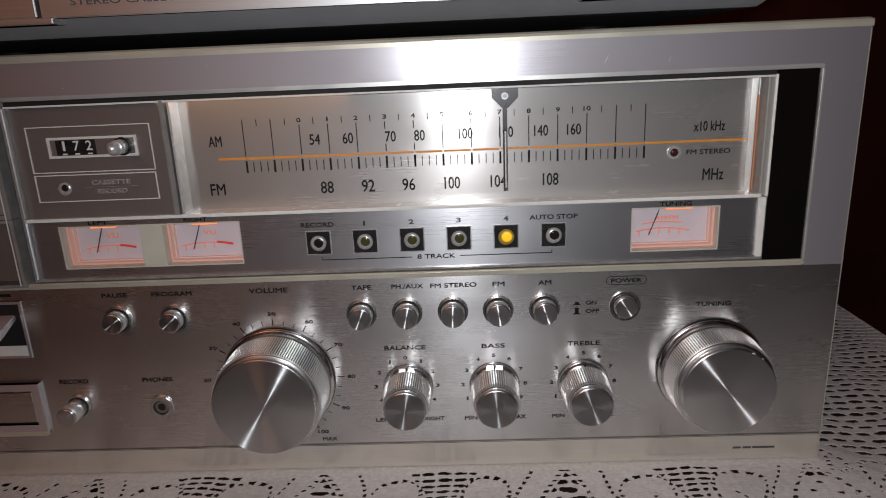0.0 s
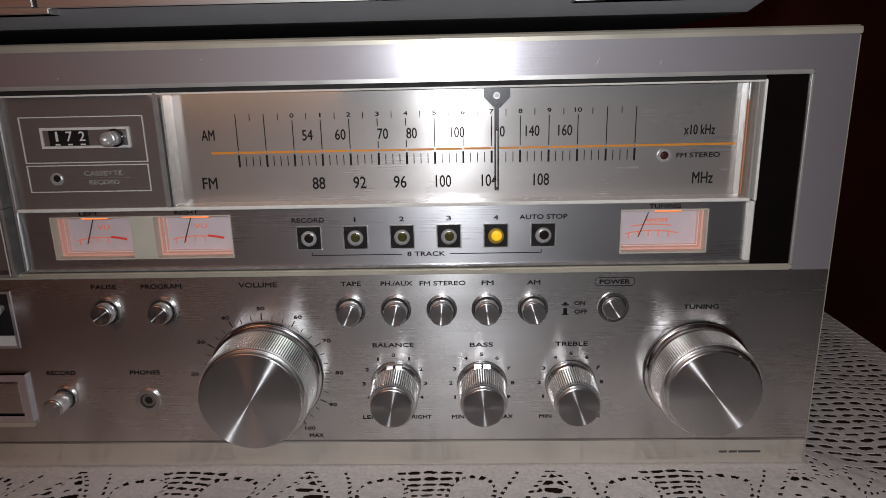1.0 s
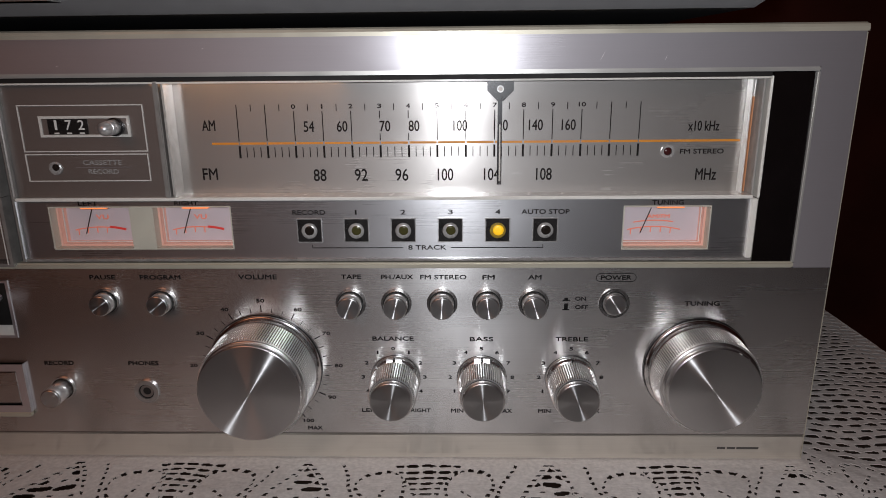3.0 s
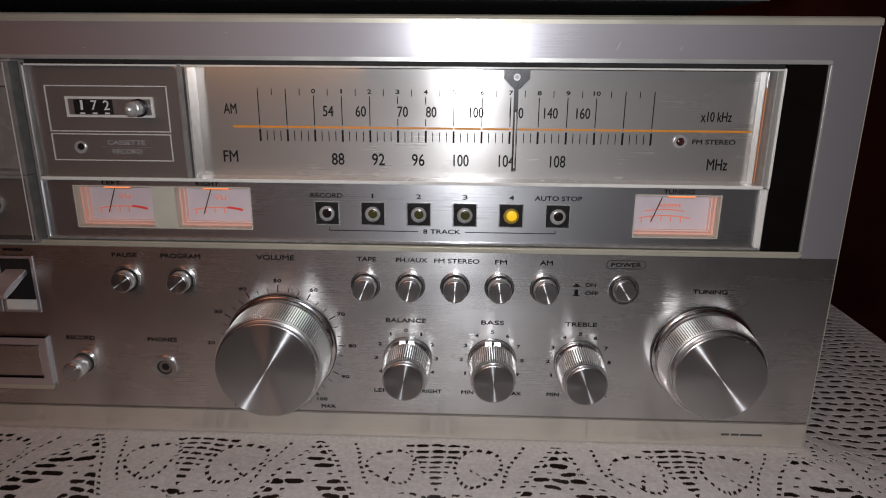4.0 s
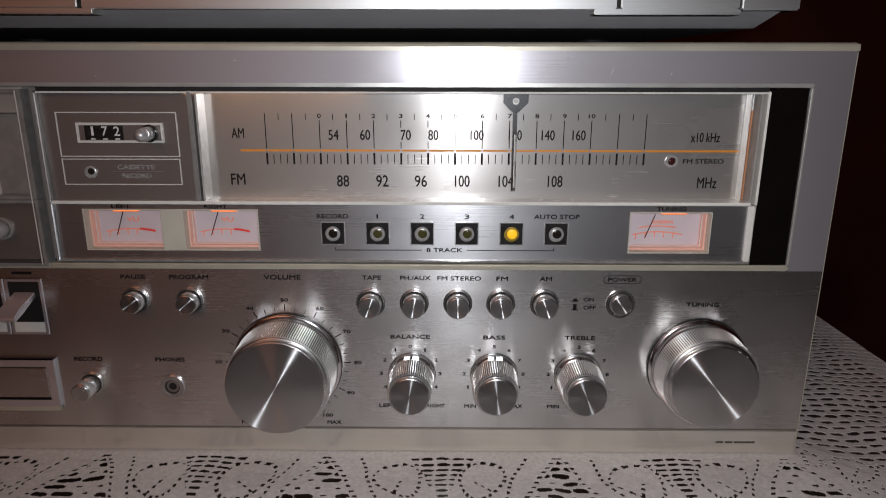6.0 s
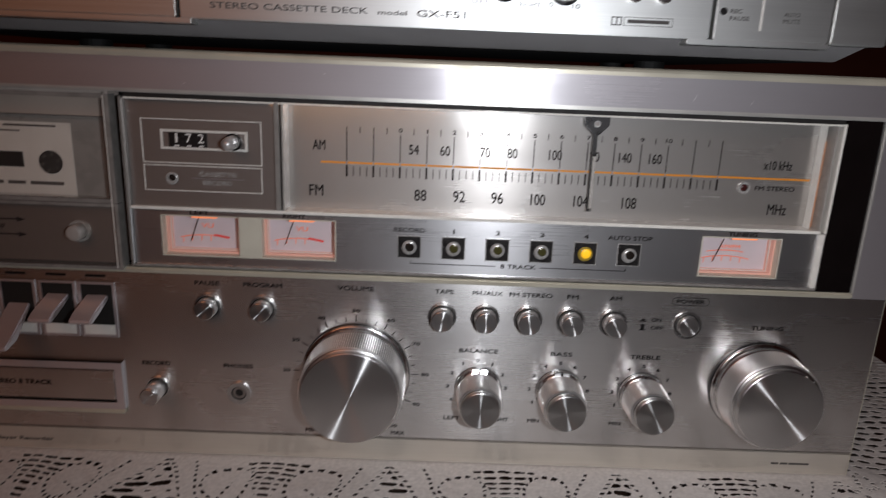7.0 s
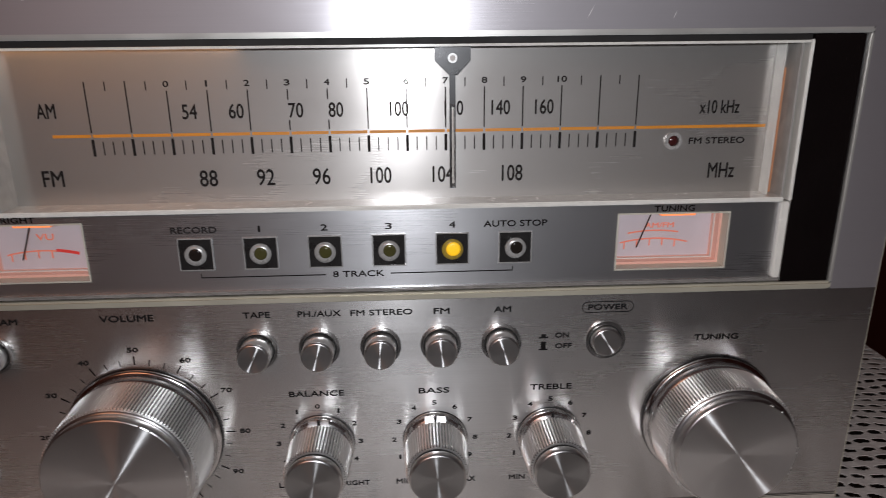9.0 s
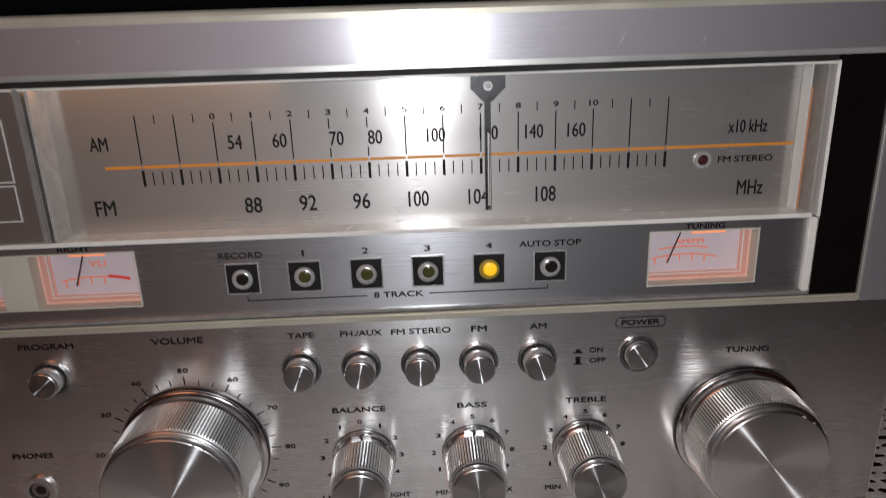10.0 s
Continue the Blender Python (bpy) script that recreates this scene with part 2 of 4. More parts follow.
def text(body, x, z, y, height, width, mat, parent, name="lettering", spin=0.0, bold=0.07):
    """Words set in the built-in font, fitted to a height and width, laid on the face at y."""
    curve = bpy.data.curves.new("words", "FONT")
    curve.body = body
    curve.resolution_u = 3
    curve.extrude = 0.02
    temp = bpy.data.objects.new("words", curve)
    me = bpy.data.meshes.new_from_object(temp)
    bpy.data.objects.remove(temp)
    bm = bmesh.new()
    bm.from_mesh(me)
    xs = [v.co.x for v in bm.verts]
    ys = [v.co.y for v in bm.verts]
    sx, sy = width / (max(xs) - min(xs)), height / (max(ys) - min(ys))
    mx, my = (max(xs) + min(xs)) / 2, (max(ys) + min(ys)) / 2
    ca, sa = math.cos(spin), math.sin(spin)
    base = [(v.co.x, v.co.y, v.co.z) for v in bm.verts]
    polys = [[v.index for v in f.verts] for f in bm.faces]
    bm.clear()
    # four prints a hair apart thicken the strokes
    for k, (ox, oz) in enumerate(((-bold, 0), (bold, 0), (0, bold), (0, -bold))):
        vs = []
        for px, py, pz in base:
            a, b = (px - mx) * sx + ox, (py - my) * sy + oz
            vs.append(bm.verts.new((x + a * ca - b * sa, y - pz * 2.0 - k * 0.008, z + a * sa + b * ca)))
        for p in polys:
            bm.faces.new([vs[i] for i in p])
    return part(name, bm, mat, parent)


# ---- room ----
def room_slab(name, x0, x1, y0, y1, z0, z1, mat, label):
    ob = part(name, box(x0, x1, y0, y1, z0, z1), mat)
    return tagged(ob, label, "wall", kind="structure")


room_slab("wall_north", -2000, 2000, 1200, 1260, -750, 1700, WALL, "dark red-brown wall in deep shade")
room_slab("wall_east", 1500, 1560, -2200, 1200, -750, 1700, WALL, "dark red-brown wall beside the table")
room_slab("wall_west", -2060, -2000, -2200, 1260, -750, 1700, WALL, "dark red-brown plain wall")
room_slab("wall_south", -2000, 1560, -2260, -2200, -750, 1700, WALL, "dark red-brown plain wall")
room_slab("floor", -2000, 1560, -2260, 1260, -800, -750, WOOD, "dark wooden floor in shade")
room_slab("ceiling", -2000, 1560, -2260, 1260, 1700, 1750, WALL, "dark ceiling in shade")

# ---- table and cloth ----
table = thing("table", -140, 100, -750, "dark wooden table under a lace cloth", "table")
part("tabletop", box(-640, 266, -98, 520, -34, -7, 3), WOOD, table)
for lx, ly in ((-610, -68), (236, -68), (-610, 490), (236, 490)):
    part("leg", box(lx - 25, lx + 25, ly - 25, ly + 25, -750, -34, 4), WOOD, table)


def oval(a, b, w, h):
    return abs(a / w) ** 3 + abs(b / h) ** 3 < 1.0


def dotted_ring(a, b, rx, rv, lean=0.0, thick=1.0):
    """A ring of small square eyelets along a leaning ellipse."""
    c, n_ = math.cos(lean), math.sin(lean)
    p, q = (a * c + b * n_) / rx, (b * c - a * n_) / rv
    p *= 1 + 0.4 * q
    r = math.hypot(p, q)
    return abs(r - 1) * min(rx, rv) < thick and (math.atan2(q, p) * (rx + rv) / 2) % 3.7 < 2.2


def dotted_line(a, b, a0, b0, a1, b1, thick=1.0):
    """A row of small square eyelets from one point to another."""
    la, lb = a1 - a0, b1 - b0
    ln = math.hypot(la, lb)
    t = ((a - a0) * la + (b - b0) * lb) / ln
    return 0 < t < ln and abs((a - a0) * lb - (b - b0) * la) / ln < thick and t % 3.7 < 2.2


def net_hole(x, y):
    """The open brick-like net beside the receiver."""
    row = math.floor(y / 5.7)
    wide = 8.2 + 0.9 * noise.noise((row * 3.7, 0.0, 9.0))
    u = (x + y * 0.22 + (wide / 2 if row % 2 else 0)) % wide - wide / 2
    cell = noise.noise((row * 1.9, math.floor((x + y * 0.22) / wide) * 2.3, 4.0))
    return oval(u, y % 5.7 - 2.85, 3.3 + 0.6 * cell, 1.5 + 0.4 * cell)


def lace_hole(x, y):
    """True where the crocheted cloth is open, for x and y in millimetres."""
    bend = noise.noise((x * 0.04, y * 0.04, 5.0)), noise.noise((x * 0.04, y * 0.04, 8.0))
    x, y = x + 3.0 * bend[0], y + 2.4 * bend[1] * min(1.0, max(0.0, -y / 12.0))
    x, y = x + 0.7 * math.sin(y * 0.21) + 0.5 * noise.noise((x * 0.11, y * 0.11, 1.0)), y + 0.6 * math.sin(x * 0.17) + 0.5 * noise.noise((x * 0.11, y * 0.11, 7.0))
    v = -y
    if x > 160:
        if y > 15 - (x - 163) * 0.72:
            return net_hole(x, y)
        a, b = x - 163, v - 2
        if (a / 7.0) ** 2 + (b / 10.0) ** 2 < 1.2:
            return dotted_ring(a, b, 7.0, 9.5, -0.3) or dotted_line(a, b, -1, 5, 3, -4)
        a, b = x - 181, v - 14
        if a * a + b * b < 150:
            return dotted_ring(a, b, 9.0, 10.0, 0.5) or dotted_line(a, b, -3, 5, 4, -3)
        a, b = x - 207, v - 24
        if a * a + b * b < 300:
            return dotted_ring(a, b, 11.0, 14.0, 0.8) or dotted_line(a, b, -4, 6, 5, -5)
        if dotted_line(x, y, 166, 15, 250, -46):
            return True
    if y > 3 or y < -72:
        return False
    u = (x + 168.0 + 53.5) % 107.0 - 53.5
    side = math.copysign(1.0, u)
    a, tile = abs(u), math.floor((x + 168.0 + 53.5) / 107.0)
    reach = 1.6 + (v - 3.5) * 0.56
    # pyramids of irregular cells, a row of eyelets along each side and a closed petal at the foot
    if v > 3.5 and a < reach + 1.0:
        if v > 36 and (u / 8.5) ** 2 + ((v - 47) / 10.5) ** 2 < 1.0:
            return False
        if abs(a - reach + 1.2) < 1.1:
            return v % 3.7 < 1.9
        row = math.floor(v / 5.2)
        shift = 4.4 * (row % 2) + 1.6 * noise.noise((row * 2.1, tile * 3.3, 2.0))
        uu, vv = (u + shift) % 8.8 - 4.4, v % 5.2 - 2.6
        cell = math.floor((u + shift) / 8.8)
        kind = noise.noise((row * 5.3 + 0.4, cell * 4.7 + 0.3, tile * 1.7))
        if a > reach - 3.0:
            return False
        if kind < -0.12:
            return oval(uu, vv, 1.3, 0.9)
        lean = uu * 0.12 * math.sin(row * 2.0 + cell)
        return oval(uu, vv + lean, 3.9 + kind, 1.75 + 0.5 * kind)
    if v < 3.5 or a < reach + 6.5:
        return False
    # the motif between the pyramids, taken from its own middle
    b = 53.5 - a
    half = 15.5 * (1 - (v - 4) / 35.0)
    # two upper leaves with a vein, two lower leaves
    skew = 1.0 if side > 0 else 1.12
    la, lv = b - 18.5, v - 22.0
    c, n_ = math.cos(0.35), math.sin(0.35)
    p, q = (la * c + lv * n_) / 10.5, (lv * c - la * n_) / (12.5 * skew)
    inside = math.hypot(p, q)
    if inside < 1.12:
        if dotted_ring(la, lv, 10.0, 12.0 * skew, 0.35):
            return True
        return dotted_line(la, lv, 2.0, 9.0, -2.0, -2.0, 0.7) if side > 0 else dotted_line(la, lv, 4.0, 8.0, -3.0, 0.0, 0.7)
    la, lv = b - 11.5, v - 52.0
    if math.hypot(la / 13.0, lv / 13.0) < 1.0:
        return dotted_ring(la, lv, 11.5, 12.0, -0.3) or dotted_line(la, lv, 2.0, 7.0, -3.0, -4.0, 0.8)
    if dotted_line(b, v, 39.0, 6.0, 27.0, 36.0, 0.8):
        return True
    # ladder net narrowing towards the lower leaves
    if b < half and v < 40:
        rail = (b + 3.4) % 6.8 - 3.4
        return oval(rail, v % 3.9 - 1.95, 2.9, 1.15)
    return oval(b, v - 42.0, 3.4, 1.9)


def lace_height(x, y):
    free = min(1.0, max(0.0, max(-y, x - 163) / 20.0))
    return free * (1.6 * noise.noise((x * 0.022, y * 0.035, 0.0)) - 0.4) + 0.25 * noise.noise((x * 0.2, y * 0.2, 3.0))


def cloth_mesh():
    verts, faces, index = [], [], {}

    def vert(x, y, z):
        key = (round(x, 2), round(y, 2), round(z, 2))
        if key not in index:
            index[key] = len(verts)
            verts.append((x * MM, y * MM, z * MM))
        return index[key]

    def sheet(x0, x1, y0, y1, step, holes=True):
        nx, ny = round((x1 - x0) / step), round((y1 - y0) / step)
        for i in range(nx):
            for j in range(ny):
                x, y = x0 + i * step, y0 + j * step
                if holes and lace_hole(x + step / 2, y + step / 2):
                    continue
                q = [(x, y), (x + step, y), (x + step, y + step), (x, y + step)]
                faces.append([vert(a, b, lace_height(a, b)) for a, b in q])

    sheet(-270, 160, -72, 8, 0.5)
    sheet(160, 268, -72, 330, 0.6)
    sheet(-640, -270, -100, 520, 10, False)
    sheet(-270, 268, -100, -72, 4, False)
    sheet(-270, 160, 8, 518, 10, False)
    sheet(160, 268, 330, 518, 9, False)
    # the side that hangs over the table's edge
    for j in range(62):
        y = -100 + j * 10
        for k in range(14):
            z0, z1 = 0.0 - k * 12, -(k + 1) * 12
            o0, o1 = 268 + min(3, k * 1.5) + 3 * math.sin(y * 0.03) * k / 14, 268 + min(3, (k + 1) * 1.5) + 3 * math.sin(y * 0.03) * (k + 1) / 14
            p0, p1 = 268 + min(3, k * 1.5) + 3 * math.sin((y + 10) * 0.03) * k / 14, 268 + min(3, (k + 1) * 1.5) + 3 * math.sin((y + 10) * 0.03) * (k + 1) / 14
            faces.append([vert(o0, y, z0), vert(p0, y + 10, z0), vert(p1, y + 10, z1), vert(o1, y, z1)])
    for j in range(90):
        x = -640 + j * 10.09
        for k in range(14):
            f0, f1 = -100 - min(3, k * 1.5), -100 - min(3, (k + 1) * 1.5)
            faces.append([vert(x, f0, -k * 12.0), vert(x + 10.09, f0, -k * 12.0), vert(x + 10.09, f1, -(k + 1) * 12.0), vert(x, f1, -(k + 1) * 12.0)])
    me = bpy.data.meshes.new("lace_tablecloth")
    me.from_pydata(verts, [], faces)
    me.update()
    return me


LACE = plain("white_lace", (0.79, 0.75, 0.705), 0.85, 0.0, 0.10, 500, 0.5)
ln, ll = LACE.node_tree.nodes, LACE.node_tree.links
threads = ln.new("ShaderNodeTexWave")
threads.bands_direction = "Y"
threads.inputs["Scale"].default_value = 170.0
threads.inputs["Distortion"].default_value = 9.0
threads.inputs["Detail"].default_value = 3.0
threads.inputs["Detail Scale"].default_value = 1.6
place = ln.new("ShaderNodeTexCoord")
ll.new(place.outputs["Object"], threads.inputs["Vector"])
rib = ln.new("ShaderNodeBump")
rib.inputs["Strength"].default_value, rib.inputs["Distance"].default_value = 0.12, 0.0004
ll.new(threads.outputs["Fac"], rib.inputs["Height"])
ll.new(rib.outputs[0], ln["Principled BSDF"].inputs["Normal"])
cloth_data = cloth_mesh()
cloth_data.materials.append(LACE)
cloth = tagged(new("lace_tablecloth", cloth_data), "white crocheted lace tablecloth with open mesh and leaf motifs", "tablecloth")
thick = cloth.modifiers.new("thickness", "SOLIDIFY")
thick.thickness, thick.offset = 0.0004, -1.0

# ---- receiver ----
receiver = thing("stereo_receiver", -80, 150, 0, "silver stereo receiver with brushed aluminium face and lit orange meters", "stereo receiver")
part("cabinet", box(-312, 154, 18, 340, 6, 184, 2), VINYL, receiver, "dark vinyl cabinet")
LEFT_END = -320
# face frame round the window
part("top_rail", box(LEFT_END, 160, 0, 18, 171.2, 184), STRIP, receiver, "satin aluminium top rail")
bm = bmesh.new()
edge_line = [(0.0, 184.0), (0.0, 185.6), (0.4, 186.6), (1.3, 187.2), (3.0, 187.4), (20.0, 187.4), (20.0, 184.0)]
ends = [[bm.verts.new((x, y, z)) for y, z in edge_line] for x in (LEFT_END, 160.2, 161.0)]
for v in ends[2]:
    v.co.z = min(v.co.z, 186.8)
for a, b in zip(ends, ends[1:]):
    for i in range(7):
        j = (i + 1) % 7
        bm.faces.new((a[i], a[j], b[j], b[i]))
bm.faces.new(ends[0])
bm.faces.new(ends[2])
bmesh.ops.recalc_face_normals(bm, faces=bm.faces)
part("top_edge", bm, CREAM, receiver, "pale champagne rounded top edge")
part("side_edge", box(160, 161, 0.5, 20, 0, 184, 0.4), CREAM, receiver)
part("right_stile", box(144.8, 160, 0, 18, 91, 171.2), STRIP, receiver)
lower = part("lower_panel", box(LEFT_END, 160, 0, 18, 13.1, 91), PANEL, receiver, "brushed aluminium control panel")
part("groove", box(LEFT_END, 160, 0.4, 16, 12.3, 13.1), DULL, receiver)
FOOT = brushed("champagne_strip", (0.74, 0.70, 0.62), 0.15, 0.8, streak=(26, 26, 5000), bump=0.008, vary=0.015, broad=0.32, metal=0.6, deep=0.93, wide=0.5)
foot_strip = part("bottom_strip", box(LEFT_END, 160, -0.2, 18, 0.4, 12.3, 0.3), FOOT, receiver, "pale champagne bottom strip")
part("window_rim", box(LEFT_END, 144.8, -0.5, 3, 169.6, 171.2, 0.4), RIM, receiver)
part("window_rim", box(143.7, 144.8, -0.5, 3, 93.4, 169.6, 0.3), RIM, receiver)
bm = bmesh.new()
add_box(bm, LEFT_END, 144.8, -0.6, 4, 90.8, 93.6, 0.7)
part("window_rim", bm, CREAM, receiver)
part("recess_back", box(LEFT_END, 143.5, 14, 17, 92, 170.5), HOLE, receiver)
part("dark_end_strip", box(127.8, 143.6, 0.6, 6, 93.7, 169.4), GLOSSBLACK, receiver, "glossy black strip beside the dial")

# scuffs on the top rail
SCUFF = plain("scuffed_metal", (0.78, 0.77, 0.76), 0.7, 0.0, 0.05)
for sx, sz, ln, lean in ((62, 176, 4.5, 1.1), (86, 175, 2.6, 1.2), (-92, 180, 1.2, 0.2), (-150, 174, 1.6, 0.3)):
    bm = bmesh.new()
    c, n_ = math.cos(lean), math.sin(lean)
    q = [(sx + a * c - b * n_, -0.05, sz + a * n_ + b * c) for a, b in ((-ln / 2, 0), (0, -0.12), (ln / 2, 0), (0, 0.12))]
    bm.faces.new([bm.verts.new(p) for p in q])
    part("scuff", bm, SCUFF, receiver)

# dial
dial = part("dial_plate", box(-113, 121, 9, 11, 121.5, 169), DIAL, receiver, "brushed silver tuning dial")
D = 8.9
for i in range(15):
    x = -84.0 + i * 11.72
    top = 155.4 if 2 <= i <= 12 else 158.2
    if i in (5, 6):
        part("scale_line", box(x - 0.19, x + 0.19, D, 9, 152.3, top), INK, dial)
        part("scale_line", box(x - 0.19, x + 0.19, D, 9, 143.4, 146.3), INK, dial)
    else:
        part("scale_line", box(x - 0.19, x + 0.19, D, 9, 143.4, top), INK, dial)
    part("scale_line", box(x - 0.42, x + 0.42, D, 9, 136.4, 141.4), INK, dial)
    if i < 14:
        part("scale_line", box(x + 5.7, x + 6.02, D, 9, 155.5, 158.2), INK, dial)
        for k in (1, 2, 3):
            part("scale_line", box(x + k * 2.93 - 0.17, x + k * 2.93 + 0.17, D, 9, 136.7, 140.8), INK, dial)
    if 2 <= i <= 12:
        text(str(i - 2), x, 157.3, D, 1.7, 0.5 if i == 3 else 1.6 if i < 12 else 2.8, INK, dial)
for i in range(16):
    x0, x1 = -84.0 + (i - 1) * 11.72 + 0.3, -84.0 + i * 11.72 - 0.3
    x0, x1 = max(x0, -109), 121 if i == 15 else x1
    part("orange_line", box(x0, x1, D, 9, 142.0, 142.9), ORANGE, dial, "orange dial line")
for body, x in (("54", -54.6), ("60", -40.9), ("70", -23.3), ("80", -11.4), ("100", 7.5), ("120", 24.0), ("140", 38.2), ("160", 51.5)):
    text(body, x, 149.2, D, 4.3, 4.3 if len(body) == 2 else 5.6, INK, dial)
for body, x in (("88", -51.2), ("92", -33.9), ("96", -16.9), ("100", 1.3), ("104", 20.5), ("108", 42.1)):
    text(body, x, 129.1, D, 5.0, 5.3 if len(body) == 2 else 6.4, INK, dial)
text("AM", -96.1, 149.9, D, 4.2, 5.4, INK, dial)
text("FM", -97.5, 129.8, D, 4.8, 6.2, INK, dial)
text("MHz", 108.6, 128.7, D, 4.7, 8.4, INK, dial)
text("x10 kHz", 105.9, 148.4, D, 4.0, 12.4, INK, dial)
text("FM STEREO", 106.1, 138.1, D, 1.9, 17.6, INK, dial)
part("stereo_lamp_ring", annulus(92.1, 138.2, 1.7, 2.7, 7.9, 9, 28), LENSGREY, dial)
part("stereo_lamp", lathe(92.1, 138.2, [(1.75, 9), (1.75, 8.6), (1.0, 8.2), (0.2, 8.0)], 20), LENSRED, dial, "dark red unlit lamp", True)

# pointer
pointer = part("tuning_pointer", box(22.4, 24.2, 4.4, 5.6, 125.6, 160), BLACK, receiver, "black tuning pointer")
bm = bmesh.new()
outline = [(18.2, 169), (28.6, 169), (28.6, 163.2), (24.6, 159.2), (22.2, 159.2), (18.2, 163.2)]
front = [bm.verts.new((x, 3.6, z)) for x, z in outline]
back = [bm.verts.new((x, 5.6, z)) for x, z in outline]
bm.faces.new(front)
bm.faces.new(back[::-1])
for i in range(6):
    j = (i + 1) % 6
    bm.faces.new((front[j], front[i], back[i], back[j]))
bmesh.ops.recalc_face_normals(bm, faces=bm.faces)
part("pointer_head", bm, BLACK, pointer)
part("pointer_slit", box(23.05, 23.55, 4.3, 4.4, 127, 150), FROST, pointer, "pale slit down the pointer")
part("pointer_pin", annulus(23.3, 163.8, 0.8, 1.4, 2.9, 3.6, 20), LENSGREY, pointer)
part("pin_hole", lathe(23.3, 163.8, [(0.8, 3.6), (0.78, 3.4)], 16), DULL, pointer)
blade = part("pointer_blade", box(22.95, 23.65, 1.2, 4.4, 126.2, 150), BLADE, pointer, "clear plastic blade")
blade.visible_shadow = False

# shelf under the dial and the band of lamps
# thin pale bar added to draw the highlight along the door's edge
part("door_glint", box(-183.6, -183.2, -2.2, -1.9, 93.5, 168), FROST, receiver)
part("window_edge", box(-177.8, -176.6, -0.9, 9, 94.2, 168, 0.3), EDGE, receiver)
part("dial_shelf", box(-176.5, 125, -0.4, 12, 120.2, 121.6, 0.3), FROST, receiver)
bm = bmesh.new()
for bx0, bx1, bz0, bz1 in ((-176.5, -164.4, 95.4, 120.2), (-164.4, -87.6, 95.4, 99.2), (-164.4, -87.6, 117.8, 120.2), (-87.6, 74, 95.4, 120.2), (74, 109.6, 95.4, 98.6), (74, 109.6, 117.2, 120.2), (109.6, 124.5, 95.4, 120.2)):
    add_box(bm, bx0, bx1, 1.2, 6, bz0, bz1)
band = part("lamp_band", bm, PLATE, receiver, "silver band with lamps and meters")
part("band_edge", box(-176.5, 127.2, -0.6, 8, 94.2, 95.4, 0.3), EDGE, receiver)
part("band_end", box(124.5, 127.2, -0.6, 8, 95.4, 120.2, 0.4), FROST, receiver)
part("dial_end", box(126.5, 127.5, -0.6, 9, 120.4, 168, 0.3), FROST, receiver, "bright frosted acrylic end")
part("dial_end", box(124.4, 125.0, 0.5, 9, 121.6, 168, 0.2), ACRYLSIDE, receiver)
part("dial_end", box(121.6, 121.9, 4, 9, 121.6, 168, 0.1), FROST, receiver)
part("dial_end_plate", box(121.0, 126.5, 9, 11, 121.5, 169), DIAL, receiver)
# this strip's orange emission stands in for dial lamp glow in the acrylic
part("dial_end", box(123.3, 123.8, 6, 9, 121.8, 160, 0.2), lit("orange_glow_strip", (0.55, 0.26, 0.13), 0.10), receiver, "acrylic end with orange lamp glow put in")
# black strip paints the shaded gap between the rim and the dial's top
part("head_gap_shade", box(-176, 127, 0.5, 12, 167.8, 169.5), HOLE, receiver)
part("dial_head_edge", box(-176, 127, -0.5, 1.0, 167.0, 167.7, 0.2), FROST, receiver)
part("dial_divider", box(-113.4, -111.2, -0.6, 10, 121.6, 168, 0.4), EDGE, receiver)
part("dial_divider", box(-110.3, -109.4, -0.2, 10, 121.6, 168, 0.4), ACRYLSIDE, receiver)
pane = part("dial_window", box(-176.5, 127, -0.9, 0.1, 94.4, 168), ACRYLIC, receiver, "clear acrylic dial window")
pane.visible_shadow = False

# row of lamps
P = 1.1
for i in range(6):
    x = -55.2 + i * 19.5
    part("lamp_recess", box(x - 4.8, x + 4.8, 0.7, 1.2, 102.5, 112.1, 0.1), BLACK, band)
    part("lamp_frame", frame_bars(x - 5.2, x + 5.2, 0.5, 1.2, 102.2, 112.4, 0.3), LENSGREY, band)
    lens = (LENSDARK, LENSGREEN, LENSGREEN, LENSGREEN, YELLOW, LENSDARK)[i]
    ring = part("lamp_ring", lathe(x, 107.2, [(3.3, 0.7), (3.3, 0.0), (2.8, -0.5), (1.9, -0.6)], 28), LENSGREY if i != 4 else plain("yellow_ring", (0.42, 0.30, 0.05), 0.25), band, "", True)
    part("lens", lathe(x + 0.2, 107.5, [(2.0, -0.55), (1.9, -0.7), (1.2, -0.85), (0.2, -0.88)] if i != 4 else [(2.3, -0.5), (2.1, -0.75), (1.3, -0.87), (0.2, -0.88)], 24), lens, ring, "lit yellow lens" if i == 4 else "unlit lens", True)
for i, (body, w) in enumerate((("RECORD", 13.6), ("1", 0.6), ("2", 2.0), ("3", 2.0), ("4", 2.0), ("AUTO STOP", 19.6))):
    text(body, -55.2 + i * 19.5, 114.9, P, 1.9, w, INK, band)
text("8 TRACK", -6.4, 99.8, P, 1.9, 15.8, INK, band)
for x0, x1, xe in ((-54.6, -16.5, -54.6), (3.5, 41.8, 41.5)):
    part("bracket_line", box(x0, x1, P, 1.2, 99.5, 99.85), INK, band)
    part("bracket_line", box(xe, xe + 0.3, P, 1.2, 99.85, 101.0), INK, band)


